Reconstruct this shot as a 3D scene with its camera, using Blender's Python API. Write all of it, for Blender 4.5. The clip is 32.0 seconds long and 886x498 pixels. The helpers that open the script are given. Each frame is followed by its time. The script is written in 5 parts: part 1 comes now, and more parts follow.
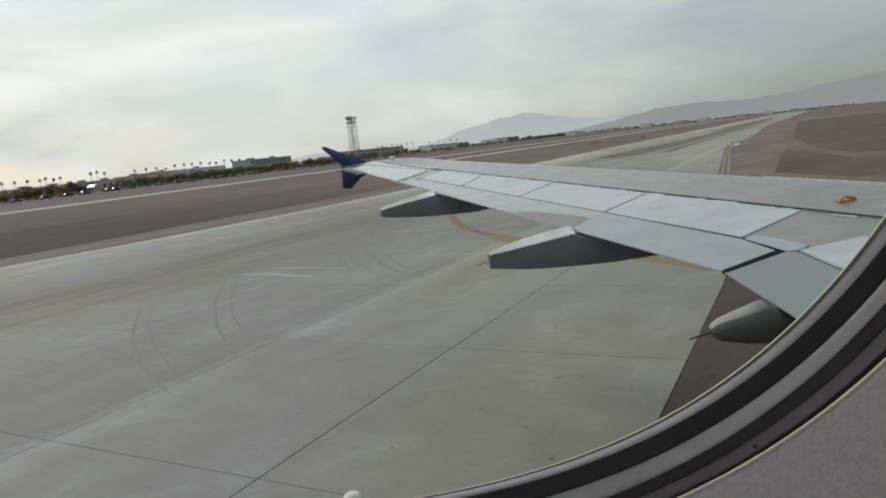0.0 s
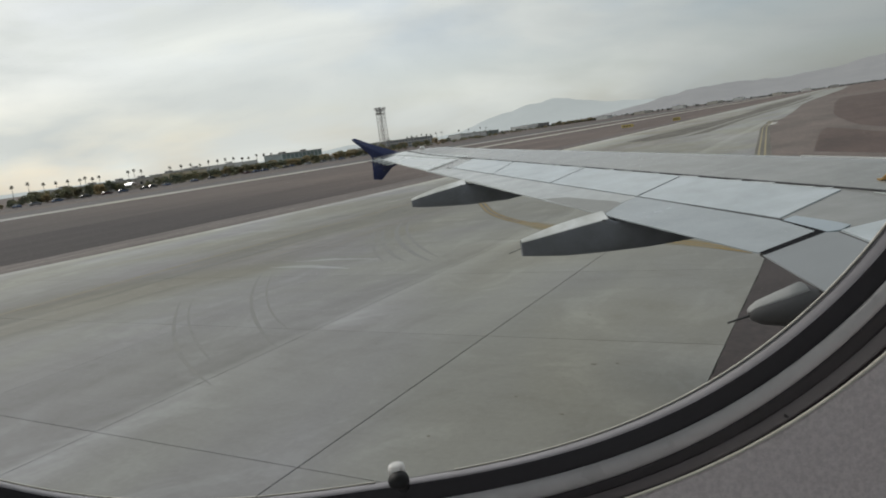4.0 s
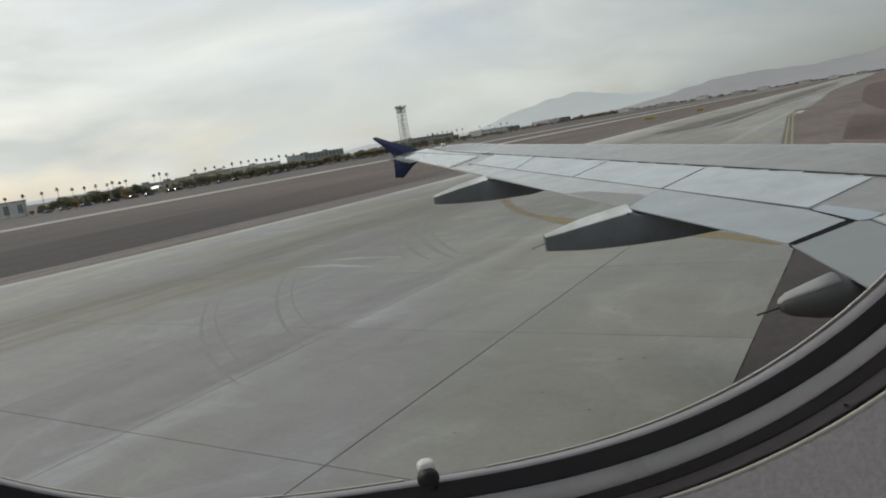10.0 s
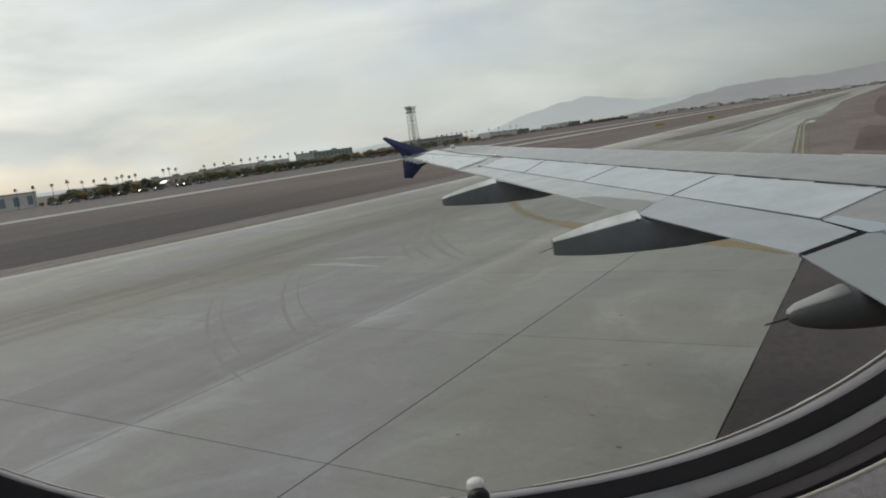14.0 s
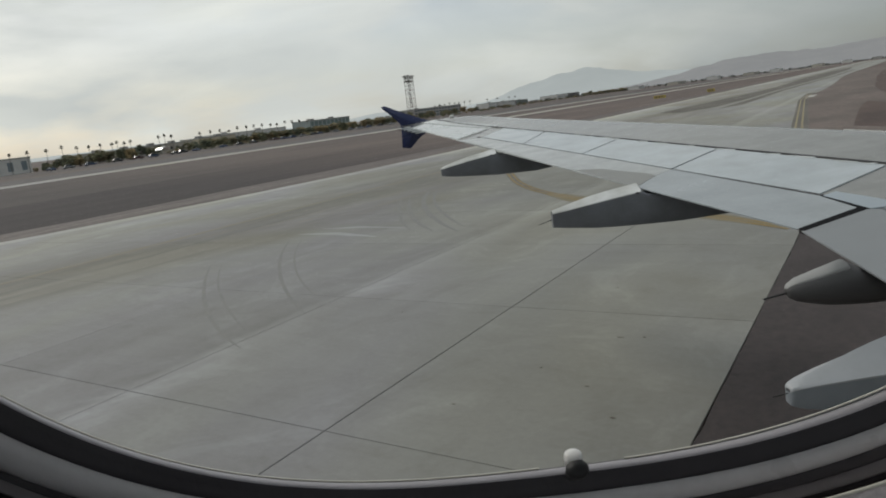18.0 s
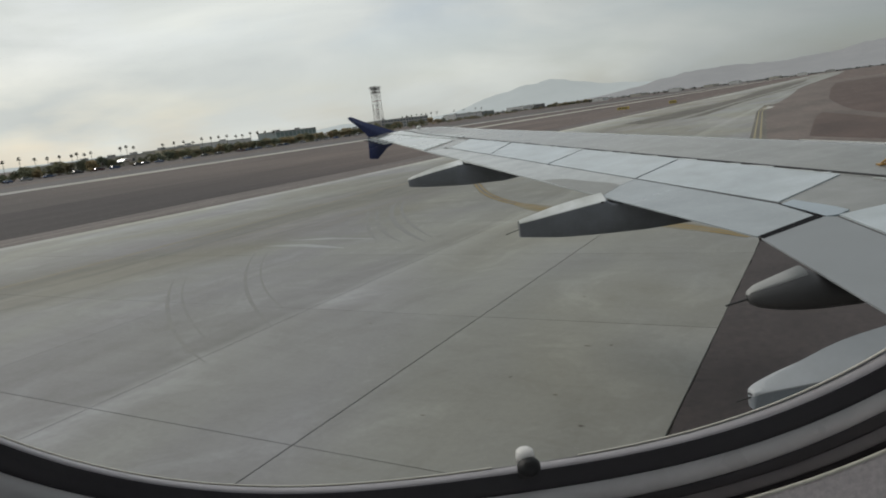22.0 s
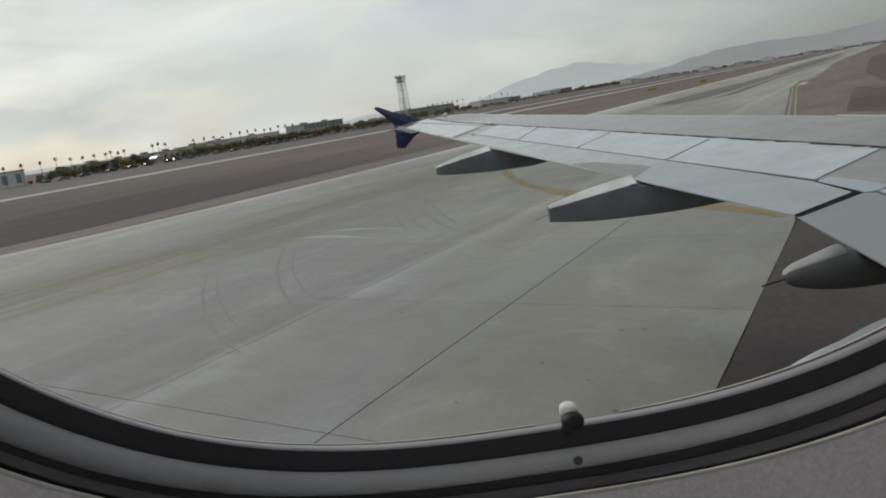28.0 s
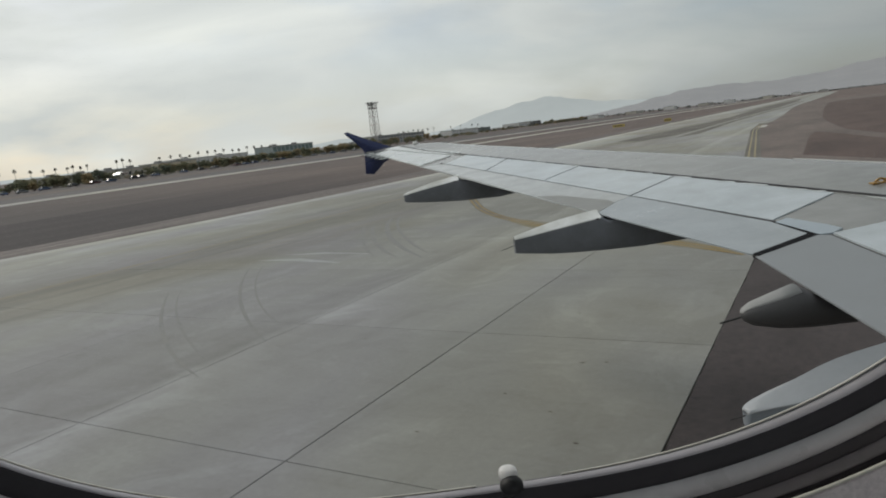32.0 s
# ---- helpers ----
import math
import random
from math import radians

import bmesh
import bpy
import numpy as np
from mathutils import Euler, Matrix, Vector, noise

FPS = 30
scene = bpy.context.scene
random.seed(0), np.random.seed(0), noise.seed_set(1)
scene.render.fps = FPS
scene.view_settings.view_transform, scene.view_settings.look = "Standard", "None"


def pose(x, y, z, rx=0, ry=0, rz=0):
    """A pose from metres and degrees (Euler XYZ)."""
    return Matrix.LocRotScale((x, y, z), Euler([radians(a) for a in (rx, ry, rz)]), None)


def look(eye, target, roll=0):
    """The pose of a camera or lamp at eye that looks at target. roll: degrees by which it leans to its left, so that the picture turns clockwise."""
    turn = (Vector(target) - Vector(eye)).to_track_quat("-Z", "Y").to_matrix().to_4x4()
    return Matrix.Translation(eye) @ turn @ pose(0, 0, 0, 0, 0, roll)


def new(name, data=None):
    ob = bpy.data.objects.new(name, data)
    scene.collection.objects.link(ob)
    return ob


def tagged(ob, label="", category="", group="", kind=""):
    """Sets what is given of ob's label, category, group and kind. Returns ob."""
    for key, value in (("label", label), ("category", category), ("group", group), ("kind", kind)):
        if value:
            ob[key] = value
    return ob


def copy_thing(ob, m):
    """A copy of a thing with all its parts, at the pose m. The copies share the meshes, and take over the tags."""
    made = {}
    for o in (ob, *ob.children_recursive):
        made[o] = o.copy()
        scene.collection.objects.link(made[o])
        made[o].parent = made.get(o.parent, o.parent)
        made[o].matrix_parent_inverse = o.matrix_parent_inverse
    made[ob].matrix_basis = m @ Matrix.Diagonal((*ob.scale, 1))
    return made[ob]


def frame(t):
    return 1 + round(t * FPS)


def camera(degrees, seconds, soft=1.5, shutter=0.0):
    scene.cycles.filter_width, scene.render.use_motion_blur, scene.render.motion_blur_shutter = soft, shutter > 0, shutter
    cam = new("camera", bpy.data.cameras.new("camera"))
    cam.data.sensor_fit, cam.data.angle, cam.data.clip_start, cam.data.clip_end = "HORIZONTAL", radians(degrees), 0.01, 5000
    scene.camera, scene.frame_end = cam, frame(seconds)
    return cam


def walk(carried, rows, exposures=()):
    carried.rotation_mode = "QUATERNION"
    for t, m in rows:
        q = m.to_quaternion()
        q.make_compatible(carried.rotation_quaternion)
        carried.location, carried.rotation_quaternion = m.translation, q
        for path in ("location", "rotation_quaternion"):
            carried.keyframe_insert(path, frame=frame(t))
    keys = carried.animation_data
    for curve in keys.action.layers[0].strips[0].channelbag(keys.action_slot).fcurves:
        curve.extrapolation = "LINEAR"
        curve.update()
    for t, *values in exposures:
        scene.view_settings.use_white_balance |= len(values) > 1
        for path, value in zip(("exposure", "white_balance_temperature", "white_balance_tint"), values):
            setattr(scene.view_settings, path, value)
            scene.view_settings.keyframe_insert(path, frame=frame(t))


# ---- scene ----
# Camera: held by a passenger at a cabin window just behind the port wing.
# Rows: seconds, x, y, z, pitch, lean, heading. x points to the nose, y out along the wing.
cam = camera(65.8, 32.0, soft=1.9)
ROWS = [
    (0.0, 0.037, -0.0069, 4.4026, -8.498, -5.974, -4.116),
    (0.5, 0.0369, -0.0033, 4.397, -8.957, -6.466, -4.073),
    (1.0, 0.036, -0.0076, 4.3991, -9.033, -6.373, -4.593),
    (1.5, 0.0348, -0.0055, 4.3978, -8.854, -7.351, -3.596),
    (2.0, 0.0356, -0.001, 4.3952, -8.84, -7.303, -3.524),
    (2.5, 0.0369, -0.0078, 4.3985, -8.811, -7.239, -3.593),
    (3.0, 0.0359, -0.0034, 4.394, -8.794, -8.316, -1.898),
    (3.5, 0.0355, -0.0071, 4.3982, -8.889, -7.521, -2.444),
    (4.0, 0.0356, -0.0152, 4.4019, -9.092, -7.708, -1.326),
    (4.5, 0.0348, -0.0102, 4.4018, -8.332, -5.26, -3.799),
    (6.5, 0.0338, -0.0086, 4.4055, -9.011, -6.028, -1.7),
    (7.0, 0.0313, -0.0078, 4.4024, -8.876, -7.996, -0.126),
    (7.5, 0.0327, -0.0086, 4.4023, -8.925, -7.79, -0.454),
    (8.0, 0.0341, -0.0099, 4.4018, -9.263, -7.734, -0.744),
    (8.5, 0.0334, -0.0051, 4.3985, -9.523, -7.903, -0.979),
    (9.0, 0.0353, -0.0016, 4.3952, -9.624, -8.304, -0.419),
    (9.5, 0.0341, -0.0018, 4.3959, -9.327, -8.69, 0.133),
    (10.0, 0.034, -0.0042, 4.3966, -9.053, -9.052, 0.631),
    (10.5, 0.0347, -0.0065, 4.3982, -8.997, -8.874, 0.491),
    (11.0, 0.0343, -0.0005, 4.3946, -9.029, -8.612, 0.019),
    (11.5, 0.0336, 0.0031, 4.392, -8.937, -9.331, 0.497),
    (12.0, 0.0339, -0.0011, 4.393, -9.045, -9.678, 0.709),
    (12.5, 0.0337, -0.0026, 4.3949, -9.123, -9.098, 0.294),
    (13.0, 0.0313, -0.0012, 4.3957, -9.131, -8.732, 0.407),
    (13.5, 0.0299, -0.0055, 4.399, -9.071, -8.555, 0.867),
    (15.5, -0.007, 0.0126, 4.4073, -8.207, -4.915, 1.198),
    (16.0, -0.007, 0.0126, 4.4033, -9.527, -5.719, 0.935),
    (16.5, -0.0045, 0.0094, 4.404, -9.9, -5.752, 0.061),
    (17.0, -0.0043, 0.0085, 4.4028, -10.377, -5.923, -0.289),
    (17.5, -0.0045, 0.0061, 4.4037, -10.563, -6.831, 0.332),
    (18.0, -0.0043, 0.0028, 4.4038, -11.33, -7.037, 1.162),
    (18.5, -0.004, 0.0068, 4.4004, -11.292, -7.703, 1.149),
    (19.0, -0.0051, 0.0046, 4.4004, -11.244, -8.088, 1.83),
    (19.5, -0.0048, -0.0025, 4.4026, -11.897, -7.858, 1.084),
    (20.0, -0.0025, 0.0087, 4.3984, -11.121, -7.084, 0.026),
    (20.5, -0.0009, 0.0003, 4.4013, -11.298, -6.581, -1.262),
    (21.0, 0.0005, 0.0074, 4.3968, -11.448, -6.312, -2.124),
    (21.5, 0.0005, 0.0067, 4.3977, -10.76, -6.867, -2.07),
    (22.0, 0.0002, 0.0048, 4.3989, -10.766, -7.01, -1.641),
    (22.5, 0.0007, 0.0025, 4.3994, -10.746, -6.678, -1.925),
    (23.0, 0.0002, 0.0042, 4.3984, -10.633, -7.216, -2.033),
    (23.5, 0.0003, 0.0057, 4.397, -10.671, -7.61, -1.559),
    (24.0, 0.0009, 0.0047, 4.3975, -10.819, -7.467, -1.487),
    (24.5, 0.0001, 0.0092, 4.395, -10.895, -7.872, -0.706),
    (25.0, -0.0004, 0.0029, 4.3982, -10.956, -7.873, -0.371),
    (25.5, -0.001, 0.0084, 4.3946, -10.838, -8.304, -0.221),
    (26.0, -0.0019, 0.0068, 4.3925, -11.182, -9.209, 0.74),
    (26.5, -0.0045, 0.0037, 4.3937, -11.142, -9.108, 0.692),
    (28.5, -0.0028, -0.0008, 4.3935, -11.464, -8.872, 1.053),
    (29.0, -0.0015, 0.0027, 4.391, -11.428, -8.897, 1.084),
    (29.5, -0.0001, 0.0025, 4.3901, -11.469, -8.896, 0.892),
    (30.0, 0.0022, 0.0044, 4.3887, -11.581, -8.107, -0.452),
    (30.5, 0.0012, 0.0095, 4.3873, -11.399, -8.574, -0.048),
    (31.0, 0.0023, 0.0051, 4.3915, -11.273, -8.335, -0.072),
    (31.5, 0.0038, 0.0093, 4.3954, -9.832, -7.381, -1.08),
    (32.0, 0.003, 0.0035, 4.3995, -9.524, -6.515, -2.165),
]
walk(cam, [(r[0], pose(r[1], r[2], r[3], 90 + r[4], 0, r[6]) @ pose(0, 0, 0, 0, 0, r[5])) for r in ROWS],
     exposures=[(0.0, 0.10), (4.5, 0.02), (8.0, 0.0), (13.0, -0.02), (17.0, -0.09), (19.0, -0.09), (22.0, -0.05), (26.0, -0.05), (32.0, -0.02)])

# ---------------------------------------------------------------- light
SUN_AZ, SUN_EL = -48.0, 34.0          # degrees from +y towards +x, and above the horizon
world = bpy.data.worlds.new("overcast_sky")
scene.world = world
world.use_nodes = True
wn, wl = world.node_tree.nodes, world.node_tree.links
wn.clear()
w_out, w_bg = wn.new("ShaderNodeOutputWorld"), wn.new("ShaderNodeBackground")
sky = wn.new("ShaderNodeTexSky")
sky.sky_type, sky.sun_disc = "NISHITA", False
sky.sun_elevation, sky.sun_rotation = radians(SUN_EL), radians(SUN_AZ)
sky.dust_density, sky.altitude = 3.0, 600
w_bg.inputs["Strength"].default_value = 0.1
w_tc, w_map = wn.new("ShaderNodeTexCoord"), wn.new("ShaderNodeMapping")
w_map.inputs["Scale"].default_value = (1.0, 1.0, 3.4)
w_map.inputs["Rotation"].default_value = (0.0, radians(-7), radians(30))
w_n1, w_n2 = wn.new("ShaderNodeTexNoise"), wn.new("ShaderNodeTexNoise")
w_n1.inputs["Scale"].default_value, w_n1.inputs["Detail"].default_value, w_n1.inputs["Roughness"].default_value = 2.6, 6.0, 0.50
w_n1.inputs["Distortion"].default_value = 0.6
w_n2.inputs["Scale"].default_value, w_n2.inputs["Detail"].default_value = 4.2, 6.0
w_r1, w_r2 = wn.new("ShaderNodeValToRGB"), wn.new("ShaderNodeValToRGB")
w_r1.color_ramp.elements[0].position, w_r1.color_ramp.elements[0].color = 0.28, (5.75, 6.15, 6.3, 1)
w_r1.color_ramp.elements[1].position, w_r1.color_ramp.elements[1].color = 0.68, (8.9, 9.2, 8.9, 1)
w_r2.color_ramp.elements[0].position, w_r2.color_ramp.elements[0].color = 0.36, (0.62, 0.62, 0.62, 1)
w_r2.color_ramp.elements[1].position, w_r2.color_ramp.elements[1].color = 0.56, (0.97, 0.97, 0.97, 1)
# the cloud sheet is thinner, and so brighter and warmer, round the sun
w_dot = wn.new("ShaderNodeVectorMath")
w_dot.operation = "DOT_PRODUCT"
w_dot.inputs[1].default_value = (math.sin(radians(SUN_AZ)) * math.cos(radians(SUN_EL)),
                                 math.cos(radians(SUN_AZ)) * math.cos(radians(SUN_EL)), math.sin(radians(SUN_EL)))
w_r3 = wn.new("ShaderNodeValToRGB")
w_r3.color_ramp.elements[0].position, w_r3.color_ramp.elements[0].color = 0.0, (0.47, 0.485, 0.49, 1)
w_r3.color_ramp.elements[1].position, w_r3.color_ramp.elements[1].color = 1.0, (1.03, 1.025, 0.98, 1)
e = w_r3.color_ramp.elements.new(0.30)
e.color = (0.63, 0.645, 0.645, 1)
e = w_r3.color_ramp.elements.new(0.66)
e.color = (1.0, 1.0, 0.98, 1)
w_mul, w_mix = wn.new("ShaderNodeMix"), wn.new("ShaderNodeMix")
for m_, kind_ in ((w_mul, "MULTIPLY"), (w_mix, "MIX")):
    m_.data_type, m_.blend_type = "RGBA", kind_
w_mul.inputs[0].default_value = 1.0
# the haze near the horizon dims the sheet a little
w_sep, w_r4, w_low = wn.new("ShaderNodeSeparateXYZ"), wn.new("ShaderNodeValToRGB"), wn.new("ShaderNodeMix")
w_low.data_type, w_low.blend_type = "RGBA", "MULTIPLY"
w_low.inputs[0].default_value = 1.0
w_r4.color_ramp.elements[0].position, w_r4.color_ramp.elements[0].color = 0.0, (0.89, 0.893, 0.885, 1)
w_r4.color_ramp.elements[1].position, w_r4.color_ramp.elements[1].color = 0.22, (1.0, 1.0, 1.0, 1)
wl.new(w_tc.outputs["Generated"], w_sep.inputs[0])
wl.new(w_sep.outputs["Z"], w_r4.inputs["Fac"])
wl.new(w_tc.outputs["Generated"], w_map.inputs["Vector"])
wl.new(w_map.outputs["Vector"], w_n1.inputs["Vector"])
wl.new(w_map.outputs["Vector"], w_n2.inputs["Vector"])
wl.new(w_tc.outputs["Generated"], w_dot.inputs[0])
wl.new(w_n1.outputs["Fac"], w_r1.inputs["Fac"])
wl.new(w_n2.outputs["Fac"], w_r2.inputs["Fac"])
wl.new(w_dot.outputs["Value"], w_r3.inputs["Fac"])
wl.new(w_r1.outputs["Color"], w_mul.inputs[6])
wl.new(w_r3.outputs["Color"], w_mul.inputs[7])
wl.new(w_r2.outputs["Color"], w_mix.inputs[0])
wl.new(sky.outputs["Color"], w_mix.inputs[6])
wl.new(w_mul.outputs[2], w_mix.inputs[7])
wl.new(w_mix.outputs[2], w_low.inputs[6])
wl.new(w_r4.outputs["Color"], w_low.inputs[7])
wl.new(w_low.outputs[2], w_bg.inputs["Color"])
wl.new(w_bg.outputs["Background"], w_out.inputs["Surface"])

sun = new("sun", bpy.data.lights.new("sun", "SUN"))
sun.data.energy, sun.data.angle, sun.data.color = 0.9, radians(14), (1.0, 0.95, 0.87)
SUN_DIR = Vector(w_dot.inputs[1].default_value)
sun.matrix_world = look(SUN_DIR * 100, (0, 0, 0))
scene.view_settings.exposure = 0.0

# ---------------------------------------------------------------- materials
GROUND_TURN = -32.72                  # the taxiway's direction against the wing's
G = pose(0, 0, 0, 0, 0, GROUND_TURN)  # ground frame: x across the taxiway, y along it


class Nodes:
    """A small builder for node materials."""

    def __init__(self, name):
        self.m = bpy.data.materials.new(name)
        self.m.use_nodes = True
        self.t = self.m.node_tree
        self.b = self.t.nodes["Principled BSDF"]

    def node(self, kind, **sockets):
        n = self.t.nodes.new("ShaderNode" + kind)
        for k, v in sockets.items():
            n.inputs[k].default_value = v
        return n

    def link(self, a, b):
        self.t.links.new(a, b)

    def place(self, ground=False, scale=(1, 1, 1), world_space=True):
        """Position in metres; in the ground's own frame if asked."""
        if world_space:
            src = self.node("NewGeometry").outputs["Position"]
        else:
            src = self.node("TexCoord").outputs["Object"]
        if ground:
            r = self.node("Mapping")
            r.inputs["Rotation"].default_value = (0, 0, radians(-GROUND_TURN))
            self.link(src, r.inputs["Vector"])
            src = r.outputs["Vector"]
        m = self.node("Mapping", Scale=scale)
        self.link(src, m.inputs["Vector"])
        return m.outputs["Vector"]

    def noise(self, vec, scale, detail=4.0, rough=0.55, distort=0.0):
        n = self.node("TexNoise", Scale=scale, Detail=detail, Roughness=rough, Distortion=distort)
        self.link(vec, n.inputs["Vector"])
        return n.outputs["Fac"]

    def ramp(self, fac, *stops):
        r = self.node("ValToRGB")
        el = r.color_ramp.elements
        while len(el) < len(stops):
            el.new(0.5)
        for e_, (p, c) in zip(el, stops):
            e_.position, e_.color = p, (*c, 1) if len(c) == 3 else c
        self.link(fac, r.inputs["Fac"])
        return r.outputs["Color"]

    def mix(self, kind, fac, a, b):
        n = self.node("Mix")
        n.data_type, n.blend_type = "RGBA", kind
        for sock, v in ((n.inputs[0], fac), (n.inputs[6], a), (n.inputs[7], b)):
            if isinstance(v, (int, float)):
                sock.default_value = v
            elif isinstance(v, tuple):
                sock.default_value = (*v, 1)
            else:
                self.link(v, sock)
        return n.outputs[2]

    def bump(self, fac, strength, distance=0.01):
        n = self.node("Bump", Strength=strength, Distance=distance)
        self.link(fac, n.inputs["Height"])
        self.link(n.outputs["Normal"], self.b.inputs["Normal"])

    def done(self, color, rough, metal=0.0, **other):
        if isinstance(color, tuple):
            self.b.inputs["Base Color"].default_value = (*color, 1)
        else:
            self.link(color, self.b.inputs["Base Color"])
        if isinstance(rough, (int, float)):
            self.b.inputs["Roughness"].default_value = rough
        else:
            self.link(rough, self.b.inputs["Roughness"])
        self.b.inputs["Metallic"].default_value = metal
        for k, v in other.items():
            self.b.inputs[k.replace("_", " ")].default_value = v
        return self.m


def grey(v):
    return (v, v, v)


def painted(name, base, rough=0.45, metal=0.0, scale=6.0, vary=0.12, streak=(1, 1, 1), bump=0.05, local=False):
    """Paint, plastic or metal with grime at two scales."""
    n = Nodes(name)
    p = n.place(scale=streak, world_space=not local)
    a = n.noise(p, scale, 6.0)
    b = n.noise(p, scale * 9, 3.0)
    c = n.mix("MULTIPLY", 1.0, base, n.ramp(a, (0.3, grey(1 - vary)), (0.7, grey(1 + vary * 0.6))))
    c = n.mix("MULTIPLY", 1.0, c, n.ramp(b, (0.35, grey(1 - vary * 0.5)), (0.65, grey(1.0))))
    n.bump(b, bump, 0.004)
    return n.done(c, n.ramp(a, (0.3, grey(max(rough - 0.1, 0.02))), (0.7, grey(min(rough + 0.12, 1)))), metal)


def concrete_material(name, base, joints=False, lane_mix=0.85, rubber=0.0):
    n = Nodes(name)
    streaks = n.noise(n.place(True, (0.42, 0.07, 1)), 1.0, 6.0, 0.6, 0.5)
    wide = n.noise(n.place(True, (0.11, 0.03, 1)), 1.0, 3.0)
    blot = n.noise(n.place(True, (1.0, 0.75, 1)), 0.34, 8.0, 0.66, 1.3)
    tint = n.noise(n.place(True, (1.0, 0.6, 1)), 0.11, 3.0, 0.5, 0.6)
    grain = n.noise(n.place(True), 9.0, 4.0)
    c = n.mix("MULTIPLY", 0.9, base, n.ramp(streaks, (0.34, grey(0.90)), (0.5, grey(1.0)), (0.68, grey(1.08))))
    c = n.mix("MULTIPLY", 1.0, c, n.ramp(wide, (0.35, (0.86, 0.85, 0.84)), (0.62, (1.06, 1.06, 1.05))))
    c = n.mix("MULTIPLY", 1.0, c, n.ramp(tint, (0.36, (1.0, 0.99, 0.885)), (0.5, (1.0, 1.01, 0.97)), (0.64, (1.02, 1.02, 1.075))))
    c = n.mix("MULTIPLY", 1.0, c, n.ramp(blot, (0.35, (0.87, 0.865, 0.855)), (0.46, grey(0.98)), (0.54, grey(1.01)), (0.62, (1.15, 1.155, 1.165))))
    c = n.mix("MULTIPLY", 0.5, c, n.ramp(grain, (0.3, grey(0.88)), (0.7, grey(1.08))))
    brush = n.noise(n.place(True, (0.35, 1.5, 1)), 1.0, 6.0, 0.65, 1.2)
    c = n.mix("MULTIPLY", 0.35, c, n.ramp(brush, (0.32, (0.84, 0.83, 0.81)), (0.5, grey(1.0)), (0.7, (1.10, 1.11, 1.12))))
    spot = n.noise(n.place(True), 1.7, 6.0, 0.7, 1.0)
    c = n.mix("MULTIPLY", 0.8, c, n.ramp(spot, (0.24, (0.84, 0.82, 0.79)), (0.34, grey(1.0))))
    # rubber and dust laid down where wheels roll along the far lane
    sep = n.node("SeparateXYZ")
    n.link(n.place(True), sep.inputs[0])
    wob = n.node("Math")
    wob.operation = "MULTIPLY_ADD"
    n.link(n.noise(n.place(True, (0.1, 0.03, 1)), 1.0, 4.0), wob.inputs[0])
    wob.inputs[1].default_value = 9.0
    n.link(sep.outputs["X"], wob.inputs[2])
    mp = n.node("MapRange")
    n.link(wob.outputs[0], mp.inputs["Value"])
    mp.inputs["From Min"].default_value, mp.inputs["From Max"].default_value = -40.0, 0.0
    lane = n.ramp(mp.outputs[0], (0.20, (1.30, 1.30, 1.31)), (0.30, (1.08, 1.08, 1.07)), (0.355, (0.95, 0.94, 0.93)), (0.41, (0.70, 0.68, 0.65)), (0.50, (0.94, 0.92, 0.89)), (0.545, (0.87, 0.85, 0.82)), (0.62, grey(1.0)))
    c = n.mix("MULTIPLY", lane_mix, c, lane)
    if rubber:
        c = n.mix("MULTIPLY", rubber, c, lane)
    band = n.ramp(mp.outputs[0], (0.28, grey(0.0)), (0.40, grey(1.0)), (0.52, grey(0.9)), (0.60, grey(0.0)))
    dust = n.ramp(n.noise(n.place(True, (1.5, 0.10, 1)), 1.0, 7.0, 0.7, 1.2), (0.53, grey(0.0)), (0.62, grey(0.45)))
    c = n.mix("MIX", n.mix("MULTIPLY", 1.0, band, dust), c, (0.272, 0.243, 0.192))
    rolled = n.ramp(n.noise(n.place(True, (1.3, 0.06, 1)), 1.0, 6.0, 0.7, 0.9), (0.54, grey(0.0)), (0.64, grey(0.75)))
    c = n.mix("MIX", n.mix("MULTIPLY", 1.0, band, rolled), c, (0.125, 0.122, 0.112))
    # dust swept to a pale band along the third joint
    edge = n.node("Math")
    edge.operation = "MULTIPLY_ADD"
    n.link(n.noise(n.place(True, (0.5, 0.25, 1)), 1.0, 5.0, 0.6), edge.inputs[0])
    edge.inputs[1].default_value = 0.9
    n.link(sep.outputs["X"], edge.inputs[2])
    swept = n.node("MapRange")
    n.link(edge.outputs[0], swept.inputs["Value"])
    swept.inputs["From Min"].default_value, swept.inputs["From Max"].default_value = -13.0, -10.2
    c = n.mix("MULTIPLY", 1.0, c, n.ramp(swept.outputs[0], (0.22, grey(1.0)), (0.40, grey(0.93)), (0.47, grey(1.09)), (0.62, (1.22, 1.225, 1.235)), (0.95, grey(1.0))))
    # paler further along: the sheen at a low angle is put into the colour
    far_sheen = n.node("MapRange")
    n.link(sep.outputs["Y"], far_sheen.inputs["Value"])
    far_sheen.inputs["From Min"].default_value, far_sheen.inputs["From Max"].default_value = 45.0, 100.0
    c = n.mix("MULTIPLY", 1.0, c, n.ramp(far_sheen.outputs[0], (0.0, grey(1.0)), (1.0, (1.32, 1.29, 1.24))))
    if joints:
        info = n.node("ObjectInfo")
        c = n.mix("MULTIPLY", 1.0, c, n.ramp(info.outputs["Random"], (0.0, grey(0.955)), (1.0, grey(1.04))))
    n.bump(grain, 0.12, 0.006)
    return n.done(c, n.ramp(blot, (0.3, grey(0.72)), (0.7, grey(0.9))))


